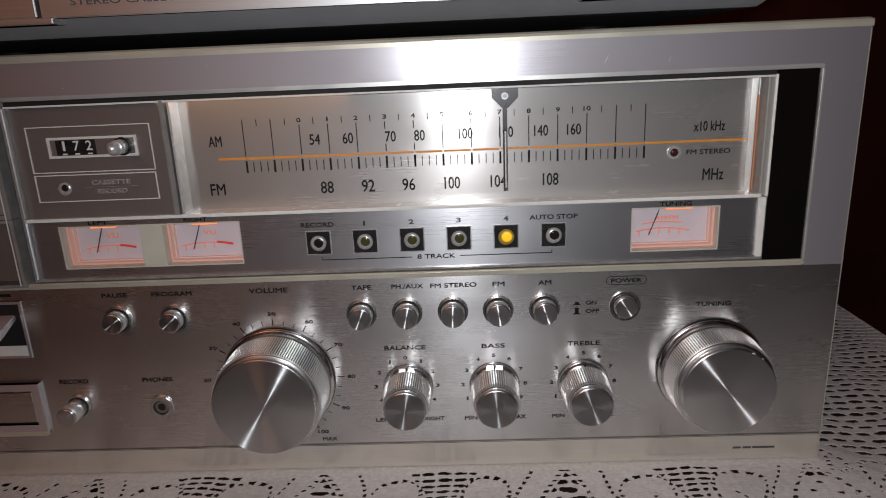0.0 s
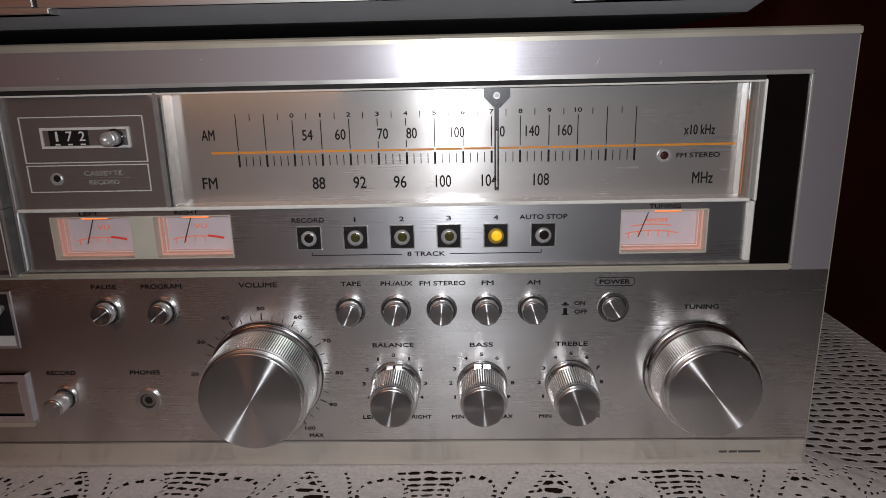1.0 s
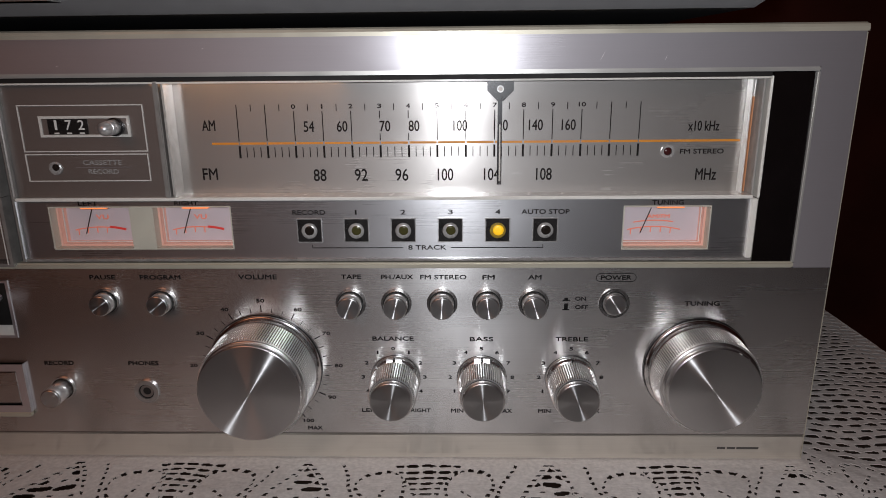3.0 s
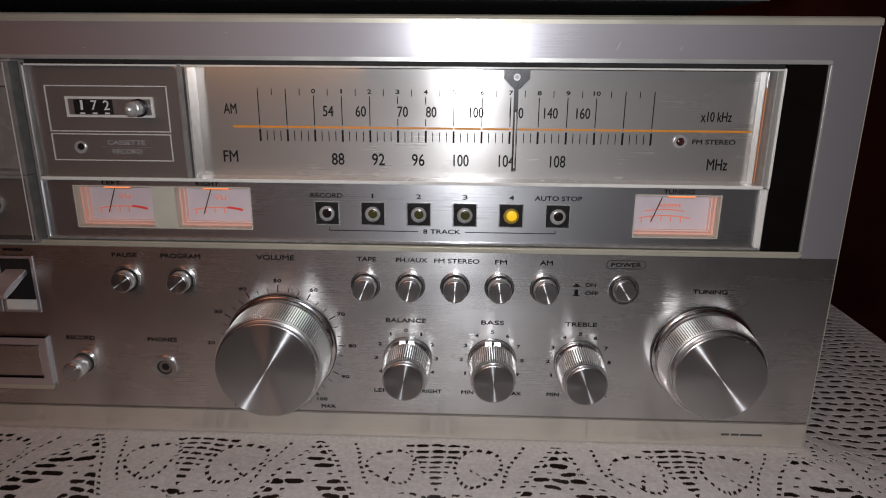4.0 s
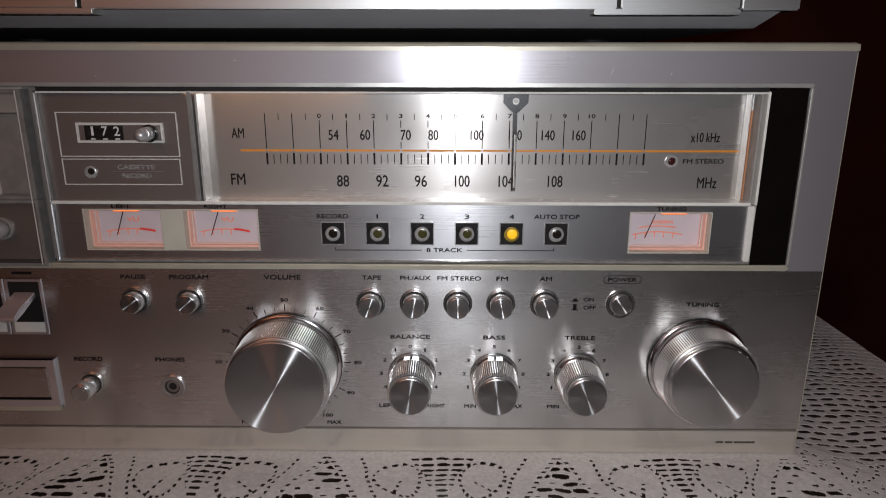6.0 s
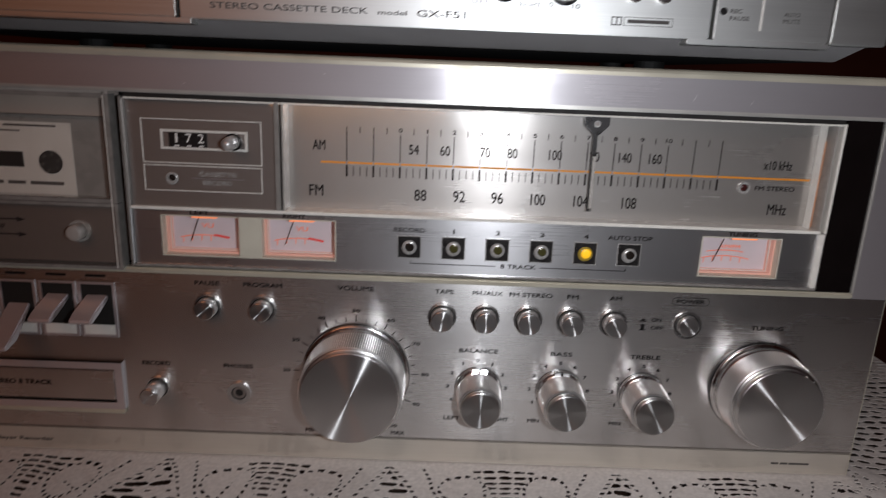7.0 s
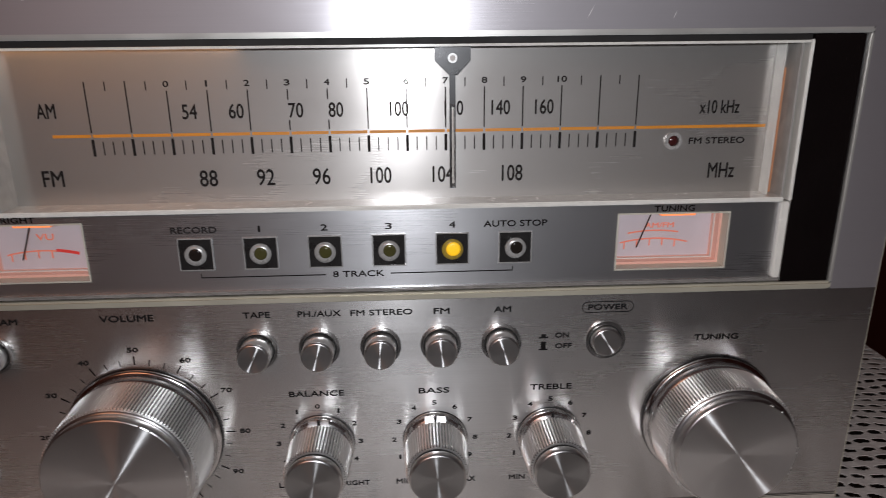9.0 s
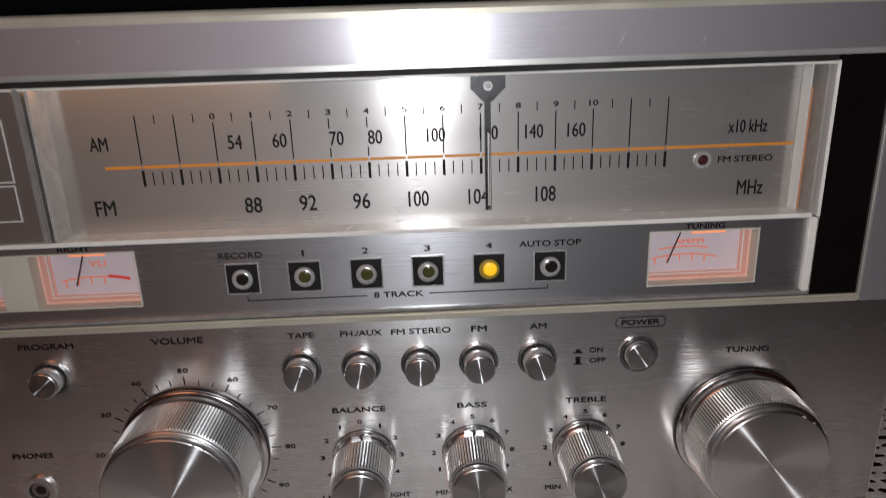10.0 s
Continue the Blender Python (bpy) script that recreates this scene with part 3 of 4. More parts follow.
def meter(x0, x1, z0, z1, words):
    """A lit level meter sunk behind the band: cream housing, face, lamp, needle, and walls and scale whose emission
    stands in for lamp light.
    """
    m = part("meter_housing", frame_bars(x0, x1, 1.0, 5.5, z0, z1, 0.5), HOUSING, band, "cream meter housing lit orange inside")
    part("glow_walls", frame_bars(x0 + 0.5, x1 - 0.5, 5.5, 11.5, z0 + 0.5, z1 - 0.5, 0.8), GLOW, m, "clear walls with orange lamp light put in as glow")
    part("inner_edge", frame_bars(x0 + 1.3, x1 - 1.3, 8.5, 9.0, z0 + 1.3, z1 - 1.3, 0.35), FROST, m)
    part("face", box(x0 + 0.5, x1 - 0.5, 11.5, 12.2, z0 + 0.5, z1 - 0.5), METERFACE, m, "pale lavender meter face")
    mid = (x0 + x1) / 2
    part("lamp", box(mid - 4, mid + 7, 1.6, 4, z1 - 1.2, z1 - 0.55, 0.15), LAMP, m, "glowing orange lamp")
    bm = bmesh.new()
    red = bmesh.new()
    for k in range(16):
        a0, a1 = radians(104 - k * 1.75), radians(104 - (k + 1) * 1.75)
        r, cz = 46.0, z0 - 38.9
        target = red if k > 10 and words == "VU" else bm
        wide = 1.0 if target is red else 0.5
        q = [(mid - 2 + rr * math.cos(a), 11.3, cz + rr * math.sin(a)) for rr, a in ((r, a0), (r, a1), (r + wide, a1), (r + wide, a0))]
        target.faces.new([target.verts.new(c) for c in q])
        if k % 3 == 1 and target is bm:
            add_box(bm, q[0][0] - 0.22, q[0][0] + 0.22, 11.25, 11.35, q[0][2] - 2.2, q[0][2])
    if words != "VU":
        for k in range(12):
            a0, a1 = radians(101 - k * 1.75), radians(101 - (k + 1) * 1.75)
            q = [(mid - 2 + rr * math.cos(a), 11.3, z0 - 36.2 + rr * math.sin(a)) for rr, a in ((46.0, a0), (46.0, a1), (46.5, a1), (46.5, a0))]
            bm.faces.new([bm.verts.new(c) for c in q])
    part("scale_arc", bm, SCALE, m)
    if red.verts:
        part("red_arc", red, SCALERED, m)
    else:
        red.free()
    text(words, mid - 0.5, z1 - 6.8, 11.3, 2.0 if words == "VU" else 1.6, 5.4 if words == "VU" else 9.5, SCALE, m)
    bm = bmesh.new()
    foot, tip = (mid - 8.0, z0 + 4.6), (mid - 4.0, z1 - 3.0)
    near = [bm.verts.new(c) for c in ((foot[0] - 0.2, 10.2, foot[1]), (foot[0] + 0.2, 10.2, foot[1]), (tip[0] + 0.2, 10.2, tip[1]), (tip[0] - 0.2, 10.2, tip[1]))]
    far = [bm.verts.new(v.co + Vector((0, 0.15, 0))) for v in near]
    bm.faces.new(near)
    bm.faces.new(far[::-1])
    for i in range(4):
        j = (i + 1) % 4
        bm.faces.new((near[j], near[i], far[i], far[j]))
    part("needle", bm, INK, m)
    return m


part("meter_divider", box(-129.8, -120.8, 0.9, 6, 99.2, 117.8, 0.1), HOUSING, band)
meter(-164.4, -129.8, 99.2, 117.8, "VU")
meter(-120.8, -87.6, 99.2, 117.8, "VU")
meter(74.0, 109.6, 98.6, 117.2, "AM/FM")
text("LEFT", -147.2, 119.1, P, 1.7, 8.2, INK, band)
text("RIGHT", -105.9, 119.1, P, 1.7, 9.8, INK, band)
text("TUNING", 91.7, 118.5, P, 1.8, 12.6, INK, band)

# tape counter plate
info = part("counter_plate", box(-176.5, -113.6, 2.0, 6, 121.7, 167.6), DULL, receiver, "dull grey plate with tape counter")
part("raised_line", frame_bars(-170.3, -119.2, 1.6, 2.0, 140.4, 159.2, 0.4), FROST, info)
part("raised_line", frame_bars(-170.3, -119.4, 1.6, 2.0, 128.3, 139.6, 0.4), FROST, info)
counter = part("tape_counter", frame_bars(-162.0, -125.2, 1.2, 2.0, 146.4, 154.8, 1.0), FROST, info)
part("counter_back", box(-161, -126.2, 1.6, 2.0, 147.4, 153.8), DULL, counter)
part("counter_wheels", box(-158.5, -142.2, 1.3, 1.6, 147.6, 153.6), BLACK, counter)
for i, d in enumerate("172"):
    text(d, -155.2 + i * 5.2, 151.3, 1.2, 3.8, 0.9 if d == "1" else 2.4, WHITE, counter, "digit")
for i in range(3):
    part("digit", box(-156.2 + i * 5.2, -154.2 + i * 5.2, 1.2, 1.3, 147.7, 148.3), WHITE, counter)
reset = part("reset_button", lathe(-131.0, 150.4, [(3.7, 2), (3.7, 0.4), (3.2, 0.0)], 32), BLACK, counter, "chrome reset button")
part("button_stem", lathe(-131.0, 150.4, [(2.9, 0.6), (2.9, -4.6), (2.5, -5.0)], 32), STEM, reset, "", True)
part("button_neck", lathe(-131.0, 150.4, [(2.2, -4.8), (2.2, -5.8)], 28), HOLE, reset)
part("button_cap", lathe(-131.0, 150.4, [(2.6, -5.7), (2.7, -6.0), (2.6, -7.6), (0.9, -9.2), (0.4, -9.3)], 32), STEM, reset, "", True)
part("lamp_ring", lathe(-158.4, 133.8, [(2.7, 2.0), (2.7, 1.4), (2.2, 1.1)], 24), LENSGREY, info)
part("lens", lathe(-158.0, 134.2, [(1.5, 1.15), (1.3, 0.9), (0.2, 0.7)], 20), LENSDARK, info)
text("CASSETTE", -138.8, 136.0, 1.9, 1.9, 16, LENSGREY, info)
text("RECORD", -138.8, 132.3, 1.9, 1.9, 12.5, LENSGREY, info)
part("raised_line", box(-150, -127.5, 1.7, 2.0, 134.0, 134.2), STRIP, info)

# ---- cassette door ----
door = part("cassette_door", frame_bars(-318, -181.2, -2.0, 4, 122.4, 168.6, 1.8), EDGE, receiver, "clear acrylic cassette door")
w = part("door_window", box(-316, -183, -1.8, -0.6, 124.2, 166.8), SMOKE, door)
w.visible_shadow = False
part("compartment_back", box(-318, -181, 20, 23, 93, 169.4), TAUPE, door, "dull grey cassette compartment")
part("compartment_top", box(-318, -186, 8.5, 20, 158.4, 169.4), TAUPE, door)
part("compartment_side", box(-186, -184, 4, 20, 93, 169.4), TAUPE, door)
part("door_plate", box(-318, -182.8, 0.4, 5, 95.2, 120.4), DULL, door, "dull brushed lower door plate")
part("door_edge", frame_bars(-318, -181.2, -2.0, 4, 92.6, 122.2, 1.4), EDGE, door)
w = part("door_cover", box(-316.5, -182.7, -1.8, -0.8, 94.1, 120.7), SMOKE, door)
w.visible_shadow = False
text("AUTO STOP", -241.5, 110.0, 0.35, 2.3, 18, INK, door)
for zz in (113.4, 106.6):
    part("arrow", box(-268, -227, 0.3, 0.4, zz - 0.35, zz + 0.35), INK, door)
    bm = bmesh.new()
    bm.faces.new([bm.verts.new(c) for c in ((-227, 0.3, zz - 1.2), (-223, 0.3, zz), (-227, 0.3, zz + 1.2))])
    bmesh.ops.solidify(bm, geom=bm.faces[:], thickness=0.08)
    part("arrow", bm, INK, door)
part("stop_knob", lathe(-199.8, 109.2, [(3.6, 0.4), (3.6, -4.4), (3.2, -5.6), (2.4, -5.8)], 28), plain("milky_knob", (0.40, 0.37, 0.34), 0.35, 0.0, 0.1), door, "translucent milky knob", True)
part("stop_knob_collar", annulus(-199.8, 109.2, 3.7, 4.9, -0.6, 0.4, 32), LENSGREY, door)

# cassette inside the door
tape = thing("cassette_tape", -240, 16, 93, "white-labelled audio cassette standing in the closed door", "cassette")
part("shell", box(-290.5, -190.2, 12.2, 20.0, 94, 157.6, 1), plain("grey_clear_shell", (0.34, 0.33, 0.31), 0.3), tape, "grey clear plastic shell")
lab = part("paper_label", box(-284, -205.6, 11.9, 12.2, 122.4, 154.6), plain("label_paper", (0.86, 0.84, 0.78), 0.6, 0.0, 0.04), tape, "white paper label with print")
part("reel_window", box(-247.4, -227.8, 11.6, 11.9, 134.6, 141.4), GLOSSBLACK, lab)
for hx in (-257.9, -215.8):
    part("hub_hole", lathe(hx, 137.1, [(5.2, 11.9), (5.2, 11.6), (4.2, 11.55)], 28), HOLE, lab)
    for k in range(6):
        a = radians(60 * k + 15)
        part("hub_tooth", lathe(hx + 3.6 * math.cos(a), 137.1 + 3.6 * math.sin(a), [(0.7, 11.55), (0.6, 11.4)], 8), GREYINK, lab)
for a, b, zz, hh in ((-282, -262, 153.0, 0.9), (-259, -238, 153.2, 0.9), (-235, -212, 153.0, 0.9), (-254, -228, 150.6, 0.7), (-276, -250, 127.6, 1.5), (-248, -238, 127.6, 1.5), (-236, -228, 127.6, 1.5), (-226, -211, 127.6, 1.5)):
    part("print_bar", box(a, b, 11.85, 11.9, zz - hh / 2, zz + hh / 2), GREYINK, lab)

# ---- controls on the lower panel ----
F = -0.08


def label_text(body, x, z, w, h=1.9):
    text(body, x, z, F, h, w, INK, lower)


label_text("PAUSE", -145.3, 87.3, 11.0)
label_text("PROGRAM", -120.4, 87.2, 17.4)
label_text("VOLUME", -78.6, 87.3, 16.4, 2.1)
label_text("TAPE", -38.8, 87.3, 8.4)
label_text("PH./AUX", -19.3, 87.2, 13.4)
label_text("FM STEREO", 0.2, 87.1, 19.4)
label_text("FM", 19.2, 87.0, 5.0)
label_text("AM", 38.6, 87.0, 5.4)
label_text("POWER", 72.5, 86.8, 12.6)
label_text("ON", 58.1, 77.4, 4.4, 1.7)
label_text("OFF", 58.7, 73.6, 5.4, 1.7)
label_text("TUNING", 109.2, 75.2, 14.6)
label_text("RECORD", -170.9, 47.3, 13.0)
label_text("PHONES", -133.0, 47.2, 13.4)
label_text("BALANCE", -21.9, 59.1, 17.8)
label_text("BASS", 16.4, 58.9, 10.0)
label_text("TREBLE", 55.2, 58.9, 13.8)
label_text("MAX", -58.4, 15.4, 6.4, 1.7)
label_text("MIN", -99.5, 15.4, 5.4, 1.7)
label_text("LEFT", -33.0, 24.4, 7.6, 1.8)
label_text("RIGHT", -10.4, 24.4, 8.6, 1.8)
for x in (16.4, 55.2):
    label_text("MIN", x - 10.6, 24.3, 5.4, 1.8)
    label_text("MAX", x + 10.6, 24.3, 6.2, 1.8)
# outline round the power word, and the switch marks
for z in (85.0, 88.6):
    part("word_outline", box(66.0, 79.0, F, 0, z - 0.12, z + 0.12), INK, lower)
for x, a0 in ((79.0, -90), (66.0, 90)):
    bm = bmesh.new()
    for k in range(8):
        a, b = radians(a0 + k * 22.5), radians(a0 + (k + 1) * 22.5)
        bm.faces.new([bm.verts.new((x + r * math.cos(t), F, 86.8 + r * math.sin(t))) for r, t in ((1.68, a), (1.68, b), (1.92, b), (1.92, a))])
    part("word_outline", bm, INK, lower)
part("switch_mark", box(50.6, 53.6, F, 0, 76.4, 76.9), INK, lower)
part("switch_mark", box(51.3, 52.9, F, 0, 76.9, 77.8), INK, lower)
part("switch_mark", box(50.6, 53.6, F, 0, 72.2, 72.7), INK, lower)
part("switch_mark", box(51.3, 52.9, F, 0, 72.7, 75.2), INK, lower)


def push_button(x, z, collar, r, reach, label):
    b = part("push_button", annulus(x, z, r + 0.55, collar, -0.9, 0, 40), COLLAR, receiver, label)
    part("sleeve", lathe(x, z, [(r + 0.55, 0), (r + 0.55, -0.25)], 32), HOLE, b)
    lip = -reach + 0.9
    part("stem", lathe(x, z, [(r, -0.3), (r, lip + 0.25)], 40), STEM, b, "", True)
    # the neck's black paints the shaded line behind the cap
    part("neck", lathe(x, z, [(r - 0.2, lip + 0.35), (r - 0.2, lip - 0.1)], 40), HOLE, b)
    part("cap_rim", lathe(x, z, [(r, lip), (r, -reach + 0.5), (r - 0.4, -reach)], 40), RING, b, "", True)
    part("cap", lathe(x, z, [(r - 0.45, -reach + 0.05), (r - 0.5, -reach - 0.04)], 40), CAP, b)
    return b


for x in (-39.4, -19.9, -0.4, 18.8, 38.3):
    push_button(x, 75.5, 6.5, 5.0, 7.4, "round silver selector button")
push_button(72.2, 75.5, 6.5, 4.8, 3.0, "round silver power button pushed in")
push_button(-145.2, 76.3, 6.0, 4.6, 6.2, "round silver pause button")
push_button(-120.6, 76.2, 6.0, 4.6, 6.2, "round silver program button")
push_button(-170.9, 35.0, 5.4, 4.3, 10.6, "round silver record button")
jack = part("headphone_jack", annulus(-133.0, 33.7, 3.5, 5.4, -1.2, 0, 40), RING, receiver, "chrome headphone socket")
part("jack_throat", annulus(-133.0, 33.7, 3.0, 3.5, -0.5, 6, 32), HOLE, jack)
part("jack_sleeve", annulus(-133.0, 33.7, 1.8, 3.0, -0.35, 0, 32), DULL, jack)
part("jack_hole", lathe(-133.0, 33.7, [(1.8, -0.1), (1.7, -0.15)], 28), HOLE, jack)


def big_knob(x, z, base, r, reach, teeth, label):
    k = part("knob", lathe(x, z, [(base, 0), (base, -0.8), (base - 0.4, -1.2)], 72), BLACK, receiver, label)
    part("skirt", lathe(x, z, [(base - 0.2, -1.0), (base - 0.3, -1.9), (base - 1.0, -2.4)], 120), CHROME, k, "", True)
    part("collar", lathe(x, z, [(base - 1.3, -2.0), (base - 1.9, -3.0), (base - 2.2, -5.6)], 96), SKIRT, k, "smooth polished collar", True)
    # groove and neck below are coloured black for the shade in them
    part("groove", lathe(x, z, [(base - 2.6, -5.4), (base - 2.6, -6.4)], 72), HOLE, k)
    g0, g1, front = base - 1.5, base - 2.1, -reach + 4.2
    # dark core paints the shade into the grip's grooves
    part("grip_core", lathe(x, z, [(g0 - 0.5, -5.9), (g1 - 0.5, front + 0.3)], 96), GROOVE_SHADE, k)
    part("knurled_grip", lathe(x, z, [(g0 - 0.3, -6.0), (g0, -6.4), (g1, front), (g1 - 0.4, front - 0.3)], teeth * 5, 0.75), KNURL, k, "finely knurled metal grip")
    part("grip_lip", lathe(x, z, [(g1 - 0.9, front), (g1 - 0.9, front - 0.5), (r - 0.2, front - 0.9)], 96), RING, k, "", True)
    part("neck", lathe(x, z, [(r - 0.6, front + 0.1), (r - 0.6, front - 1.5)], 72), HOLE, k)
    part("rim", lathe(x, z, [(r - 0.1, front - 1.3), (r, front - 1.6), (r, -reach + 0.6), (r - 0.5, -reach)], 96), RING, k, "", True)
    part("cap", lathe(x, z, [(r - 0.5, -reach), (r - 0.6, -reach - 0.12)], 96), CAP, k, "turned aluminium cap")
    for _ in range(9):
        a, s = radians(random.uniform(-60, 75)), random.uniform(0.15, 0.45)
        c = (x + (r - 0.35) * math.cos(a), z + (r - 0.35) * math.sin(a))
        part("nick", lathe(c[0], c[1], [(s, -reach + 0.1), (s * 0.6, -reach - 0.2)], 5), KNURL, k)
    return k


big_knob(-78.3, 45.5, 25.0, 21.5, 25.0, 144, "large silver volume knob with knurled grip")
big_knob(109.4, 45.7, 22.9, 19.0, 22.2, 132, "large silver tuning knob with knurled grip")


def small_knob(x, z, label, treble):
    k = part("knob", lathe(x, z, [(11.0, 0), (11.0, -0.7), (10.8, -0.9)], 56), BLACK, receiver, label)
    part("skirt", lathe(x, z, [(10.95, -0.85), (10.95, -1.3), (10.6, -1.9)], 72), SKIRT, k)
    part("collar", lathe(x, z, [(10.3, -1.7), (9.5, -2.6), (9.4, -5.6)], 64), SKIRT, k)
    if not treble:
        # polished index facets that lean back, either side of a dark line
        for side in (-1, 1):
            bm = bmesh.new()
            x0, x1 = sorted((x + side * 0.55, x + side * 3.3))
            vs = [bm.verts.new((px, py, pz)) for px in (x0, x1) for py, pz in ((-5.3, z + 9.3), (-4.5, z + 11.0), (-3.6, z + 11.0), (-3.6, z + 9.3))]
            bm.faces.new(vs[:4])
            bm.faces.new(vs[:3:-1])
            for i in range(4):
                j = (i + 1) % 4
                bm.faces.new((vs[i], vs[j], vs[4 + j], vs[4 + i]))
            bmesh.ops.recalc_face_normals(bm, faces=bm.faces)
            part("index_facet", bm, CHROME, k, "polished index facet")
    part("pointer_mark", box(x - 0.4, x + 0.4, -4.4, -3.4, z + 9.3, z + 10.8), BLACK, k)
    # same dark core, shade painted between the ribs
    part("grip_core", lathe(x, z, [(9.9, -5.3), (9.3, -18.0)], 48), GROOVE_SHADE, k)
    part("knurled_grip", lathe(x, z, [(10.1, -5.4), (10.4, -5.8), (9.8, -17.8), (9.4, -18.2)], 310, 0.6), KNURL, k, "ribbed metal grip")
    part("neck", lathe(x, z, [(8.5, -17.8), (8.5, -19.6)], 48), HOLE, k)
    part("cap_rim", lathe(x, z, [(8.7, -19.4), (8.8, -19.7), (8.8, -21.5), (8.4, -22.0)], 64), RING, k, "", True)
    part("cap", lathe(x, z, [(8.3, -22.0), (8.2, -22.1)], 64), DARKCAP, k)
    return k


for x, lb in ((-21.3, "small silver balance knob"), (16.6, "small silver bass knob"), (55.2, "small silver treble knob")):
    small_knob(x, 40.3, lb, "treble" in lb)
# number rings round the knobs
for k in range(-4, 5):
    a = radians(90 - 30 * k)
    text(str(abs(k)), -22.0 + 13.6 * math.cos(a), 40.8 + 13.6 * math.sin(a), F, 1.5, 0.6 if abs(k) == 1 else 1.5, INK, lower)
for x in (16.4, 55.2):
    for k in range(0, 11):
        a = radians(90 - 30 * (k - 5))
        if 0 < k < 10:
            text(str(k), x + 13.6 * math.cos(a), 40.8 + 13.6 * math.sin(a), F, 1.5, 0.6 if k == 1 else 1.5, INK, lower)
for k in range(31):
    v = k * 100 / 30
    a = radians(90 - (v - 50) * 2.95)
    long = k % 3 == 0
    bm = bmesh.new()
    r0, r1, hw = 26.0, 29.0 if long else 28.0, 0.2 if long else 0.13
    c, s = math.cos(a), math.sin(a)
    q = [(-78.4 + r * c - o * s, F, 45.4 + r * s + o * c) for r, o in ((r0, -hw), (r1, -hw), (r1, hw), (r0, hw))]
    bm.faces.new([bm.verts.new(p) for p in q])
    bmesh.ops.solidify(bm, geom=bm.faces[:], thickness=0.05)
    part("scale_line", bm, INK, lower)
    if long and k > 3:
        n_ = round(v)
        text(str(n_), -78.4 + 32.2 * c, 45.4 + 31.2 * s, F, 1.5, 3.4 if n_ < 100 else 4.6, INK, lower)

# maker's mark and the model line, as plain bars and words on the bottom strip
for x0, x1 in ((122.4, 126.0), (126.8, 130.4), (131.0, 140.8)):
    part("maker_mark_bar", box(x0, x1, -0.28, -0.2, 5.6, 6.6), GREYINK, foot_strip)
text("8 Track Player Recorder", -244.0, 5.6, -0.28, 2.4, 42, GREYINK, foot_strip)

# piano keys
for i, cx in enumerate((-195.0, -212.6, -230.6, -248.2, -265.8)):
    down = i == 2
    key = part("piano_key", frame_bars(cx - 8.2, cx + 8.2, -0.5, 0, 59.5, 86.0, 1.2), STRIP, receiver, "silver piano key pressed down" if down else "silver piano key in its slot")
    part("slot", box(cx - 7.0, cx + 7.0, -0.12, 0, 60.7, 84.8), HOLE, key)
    part("slot_sill", box(cx - 7.0, cx + 7.0, -0.5, -0.12, 60.7, 65.5), FROST, key)
    bm = bmesh.new()
    zt, drop, reach = (75.0, 13.0, 20.0) if down else (80.0, 6.0, 16.0)
    prof = [(0, zt), (0, zt - 2.4), (-reach * 0.6, zt - drop - 0.6), (-reach, zt - drop - 2.6), (-reach - 0.8, zt - drop - 0.6), (-reach * 0.8, zt - drop + 1.8)]
    a = [bm.verts.new((cx - 4.9, y, z)) for y, z in prof]
    b = [bm.verts.new((cx + 4.9, y, z)) for y, z in prof]
    bm.faces.new(a)
    bm.faces.new(b[::-1])
    for q in range(6):
        s = (q + 1) % 6
        bm.faces.new((a[s], a[q], b[q], b[s]))
    bmesh.ops.recalc_face_normals(bm, faces=bm.faces)
    bmesh.ops.bevel(bm, geom=bm.edges[:], offset=0.5, segments=2, affect="EDGES", clamp_overlap=True)
    part("lever", bm, STRIP, key)
    part("key_word_bar", box(cx - 4.5, cx + 4.5, F, 0, 88.2, 89.4), INK, lower)

# 8 track slot
slot = part("tape_slot", frame_bars(-318, -186.4, -2.0, 0, 23.8, 47.4, 3.4), STRIP, receiver, "silver framed 8 track slot with a closed flap")
part("slot_gap", frame_bars(-314.6, -189.8, -0.5, 0, 27.2, 44.0, 0.8), HOLE, slot)
part("flap", box(-313.8, -190.6, -1.2, 0, 28.0, 43.2, 0.3), PANEL, slot, "brushed aluminium flap")
text("STEREO 8 TRACK", -234.6, 36.2, -1.28, 2.2, 30, INK, slot)
part("slot_sill", box(-318, -186.4, -2.4, -0.1, 21.6, 23.8, 0.4), CREAM, slot)

# ---- cassette deck on top ----
deck = thing("cassette_deck", -90, 150, 187.4, "pale silver cassette deck standing on the receiver", "cassette deck")
Y = -15.0
part("body", box(-300, 122, -3, 260, 198, 300, 1), DECKGREY, deck, "grey metal deck body")
bm = bmesh.new()
vs = [bm.verts.new(c) for c in ((-300, -12, 198), (123, -12, 198), (123, 240, 198), (-300, 240, 198), (-296, 1, 191.6), (117.5, 1, 191.6), (117.5, 236, 191.6), (-296, 236, 191.6))]
for q in ((0, 1, 5, 4), (1, 2, 6, 5), (2, 3, 7, 6), (3, 0, 4, 7), (0, 3, 2, 1), (4, 5, 6, 7)):
    bm.faces.new([vs[i] for i in q])
bmesh.ops.recalc_face_normals(bm, faces=bm.faces)
part("plinth", bm, DECKGREY, deck, "grey bevelled plinth")
for fx in (-250, 80):
    for fy in (130, 220):
        part("rubber_foot", lathe(0, 0, [(9, 0), (9, -5.3)], 24), HOLE, deck).matrix_basis = Matrix.Translation((fx * MM + 0.09, fy * MM - 0.15, 0.00155)) @ pose(0, 0, 0, 90)
face = part("front_face", box(-144.2, 58.4, Y, -3, 197.6, 300, 0.4), DECKWHITE, deck, "pale silver front face")
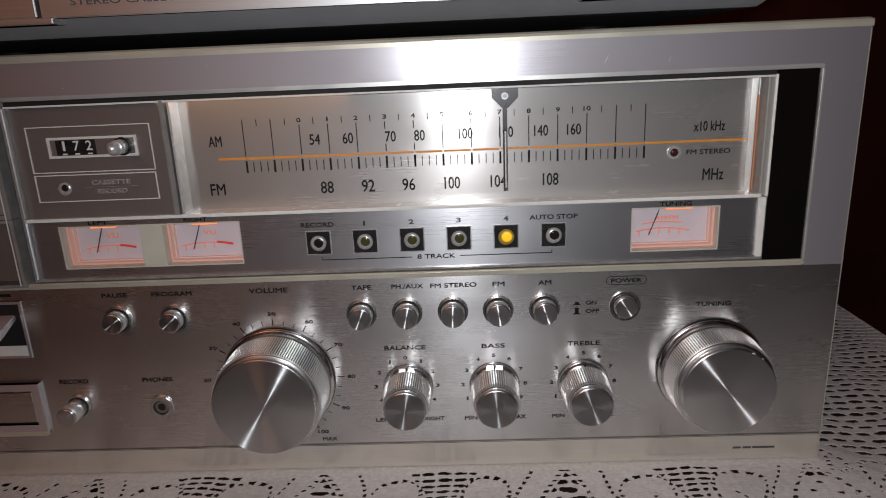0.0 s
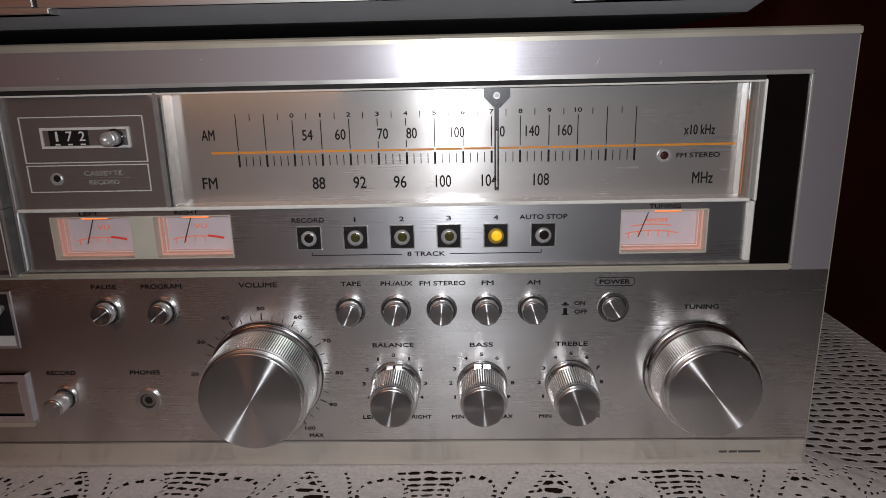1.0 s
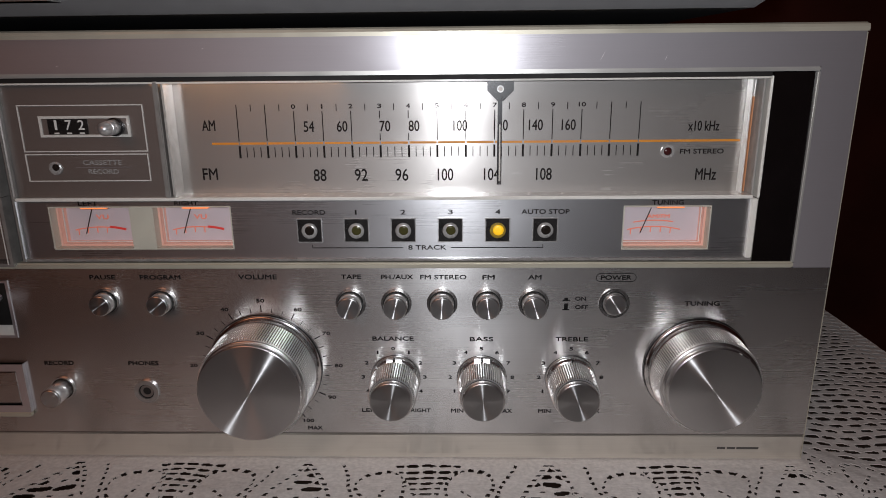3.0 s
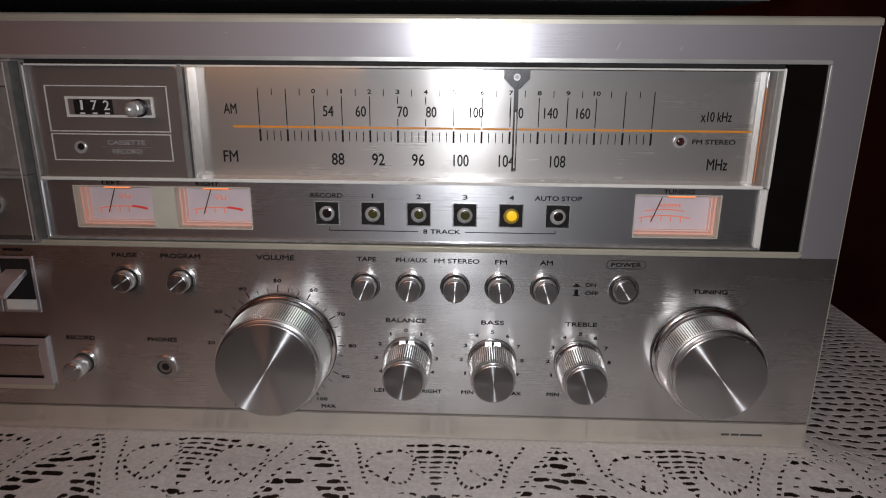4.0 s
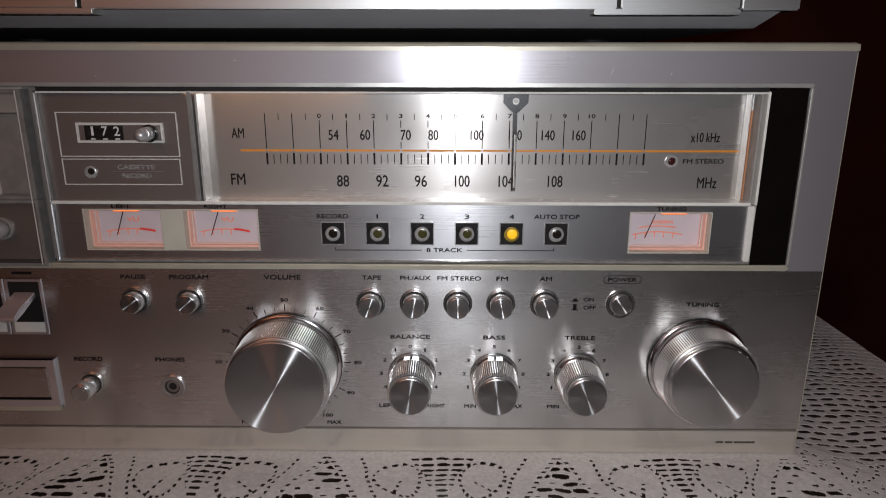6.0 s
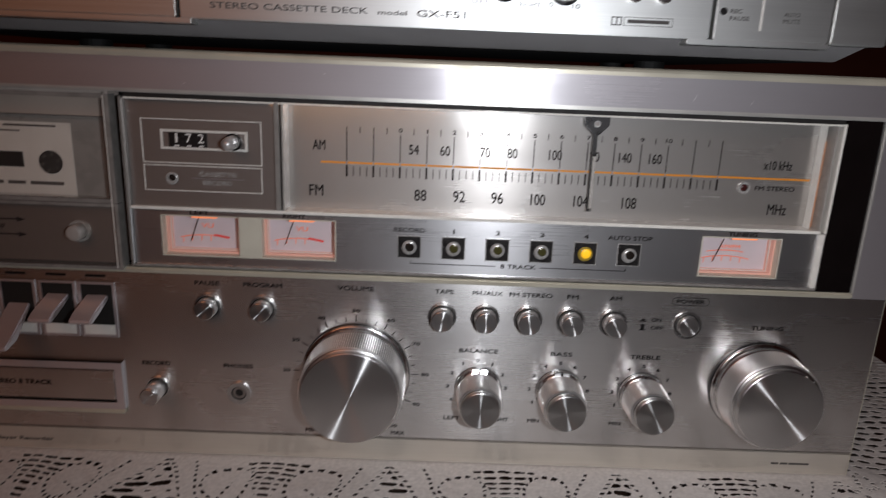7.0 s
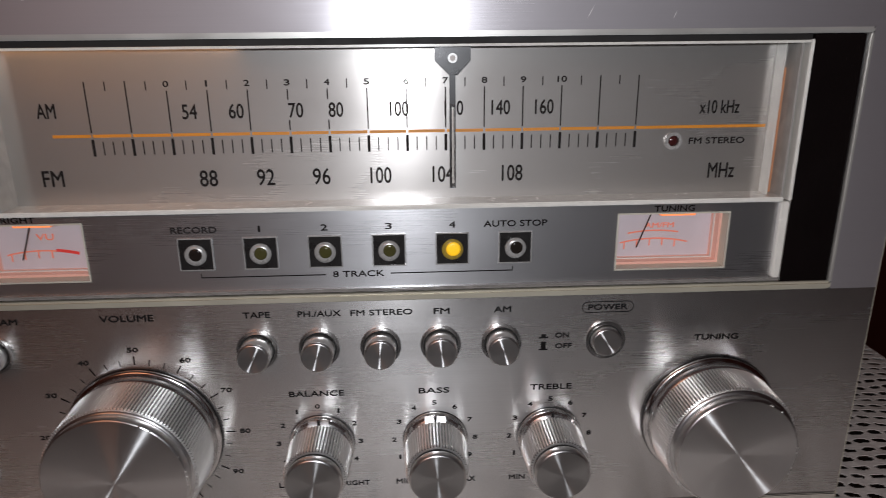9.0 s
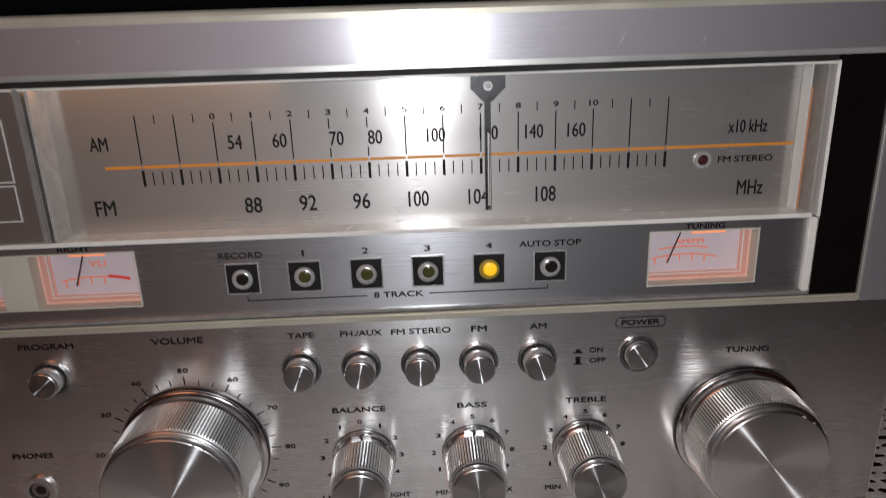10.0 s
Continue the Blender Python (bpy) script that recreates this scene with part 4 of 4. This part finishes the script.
part("left_door", box(-300, -145.8, Y, -3, 197.8, 300, 0.5), DECKWHITE, deck)
part("left_lip", box(-300, -139.6, Y - 1.2, -6, 195.6, 197.7, 0.4), DECKWHITE, deck)
rd = part("right_door", box(59.8, 104.4, Y - 0.6, -3, 197.6, 300, 0.5), DECKWHITE, deck)
part("right_lip", box(49.6, 104.6, Y - 1.6, -6, 195.5, 197.5, 0.4), DECKWHITE, deck)
part("end_block", box(105.2, 127, Y - 0.3, -3, 197.2, 300, 0.6), DECKWHITE, deck)
part("door_groove", box(77.0, 77.8, Y - 0.75, Y - 0.6, 201.5, 300), FROST, rd)
text("STEREO CASSETTE DECK", -102.6, 202.9, Y - 0.1, 2.2, 60, GREYINK, face, bold=0.03)
text("model", -63.3, 202.6, Y - 0.1, 1.6, 11, GREYINK, face, bold=0.03)
text("GX-F51", -44.6, 202.8, Y - 0.1, 2.4, 18.5, GREYINK, face, bold=0.03)
part("badge_outline", frame_bars(25.2, 44.0, Y - 0.1, Y, 201.4, 204.6, 0.2), GREYINK, face)
part("badge_bar", box(26.6, 42.6, Y - 0.1, Y, 202.4, 203.7), GREYINK, face)
part("badge_square", frame_bars(20.4, 24.4, Y - 0.1, Y, 201.4, 204.6, 0.4), GREYINK, face)
part("badge_square", box(22.2, 22.7, Y - 0.1, Y, 201.6, 204.4), GREYINK, face)
text("LEFT", -30.0, 208.2, Y - 0.1, 1.6, 6.5, GREYINK, face, bold=0.03)
text("RIGHT", -11.0, 207.6, Y - 0.1, 1.6, 8.0, GREYINK, face, bold=0.03)
text("0", -3.0, 207.9, Y - 0.1, 1.6, 1.6, GREYINK, face, bold=0.03)
text("10", 6.5, 207.6, Y - 0.1, 1.6, 3.0, GREYINK, face, bold=0.03)
text("MIN", -90.0, 208.6, Y - 0.1, 1.6, 5.0, GREYINK, face, bold=0.03)
text("MAX", -72.0, 208.4, Y - 0.1, 1.6, 5.6, GREYINK, face, bold=0.03)
for kx, kz in ((-21.0, 214.0), (2.0, 213.6)):
    kk = part("deck_knob", lathe(kx, kz, [(6.0, Y), (6.0, Y - 1.2), (5.0, Y - 1.5)], 40), BLACK, deck, "dark level knob")
    part("knob_cap", lathe(kx, kz, [(4.9, Y - 1.5), (4.9, Y - 10), (4.4, Y - 10.6)], 40), CHROME, kk)
for kx in (28.0, 39.0):
    part("deck_button", lathe(kx, 213.0, [(3.4, Y), (3.4, Y - 3.0), (3.0, Y - 3.4)], 28), CHROME, deck)
part("record_lamp", lathe(62.6, 208.0, [(1.4, Y - 0.6), (1.3, Y - 0.9)], 20), BLACK, rd)
for body, z0, a, b in (("REC", 208.2, 65.2, 69.6), ("PAUSE", 205.6, 65.2, 72.6), ("AUTO", 207.6, 85.8, 91.8), ("MUTE", 205.2, 85.8, 92.2)):
    text(body, (a + b) / 2, z0, Y - 0.7, 1.5, b - a, GREYINK, rd, bold=0.03)
deck.location.z += 0.0011
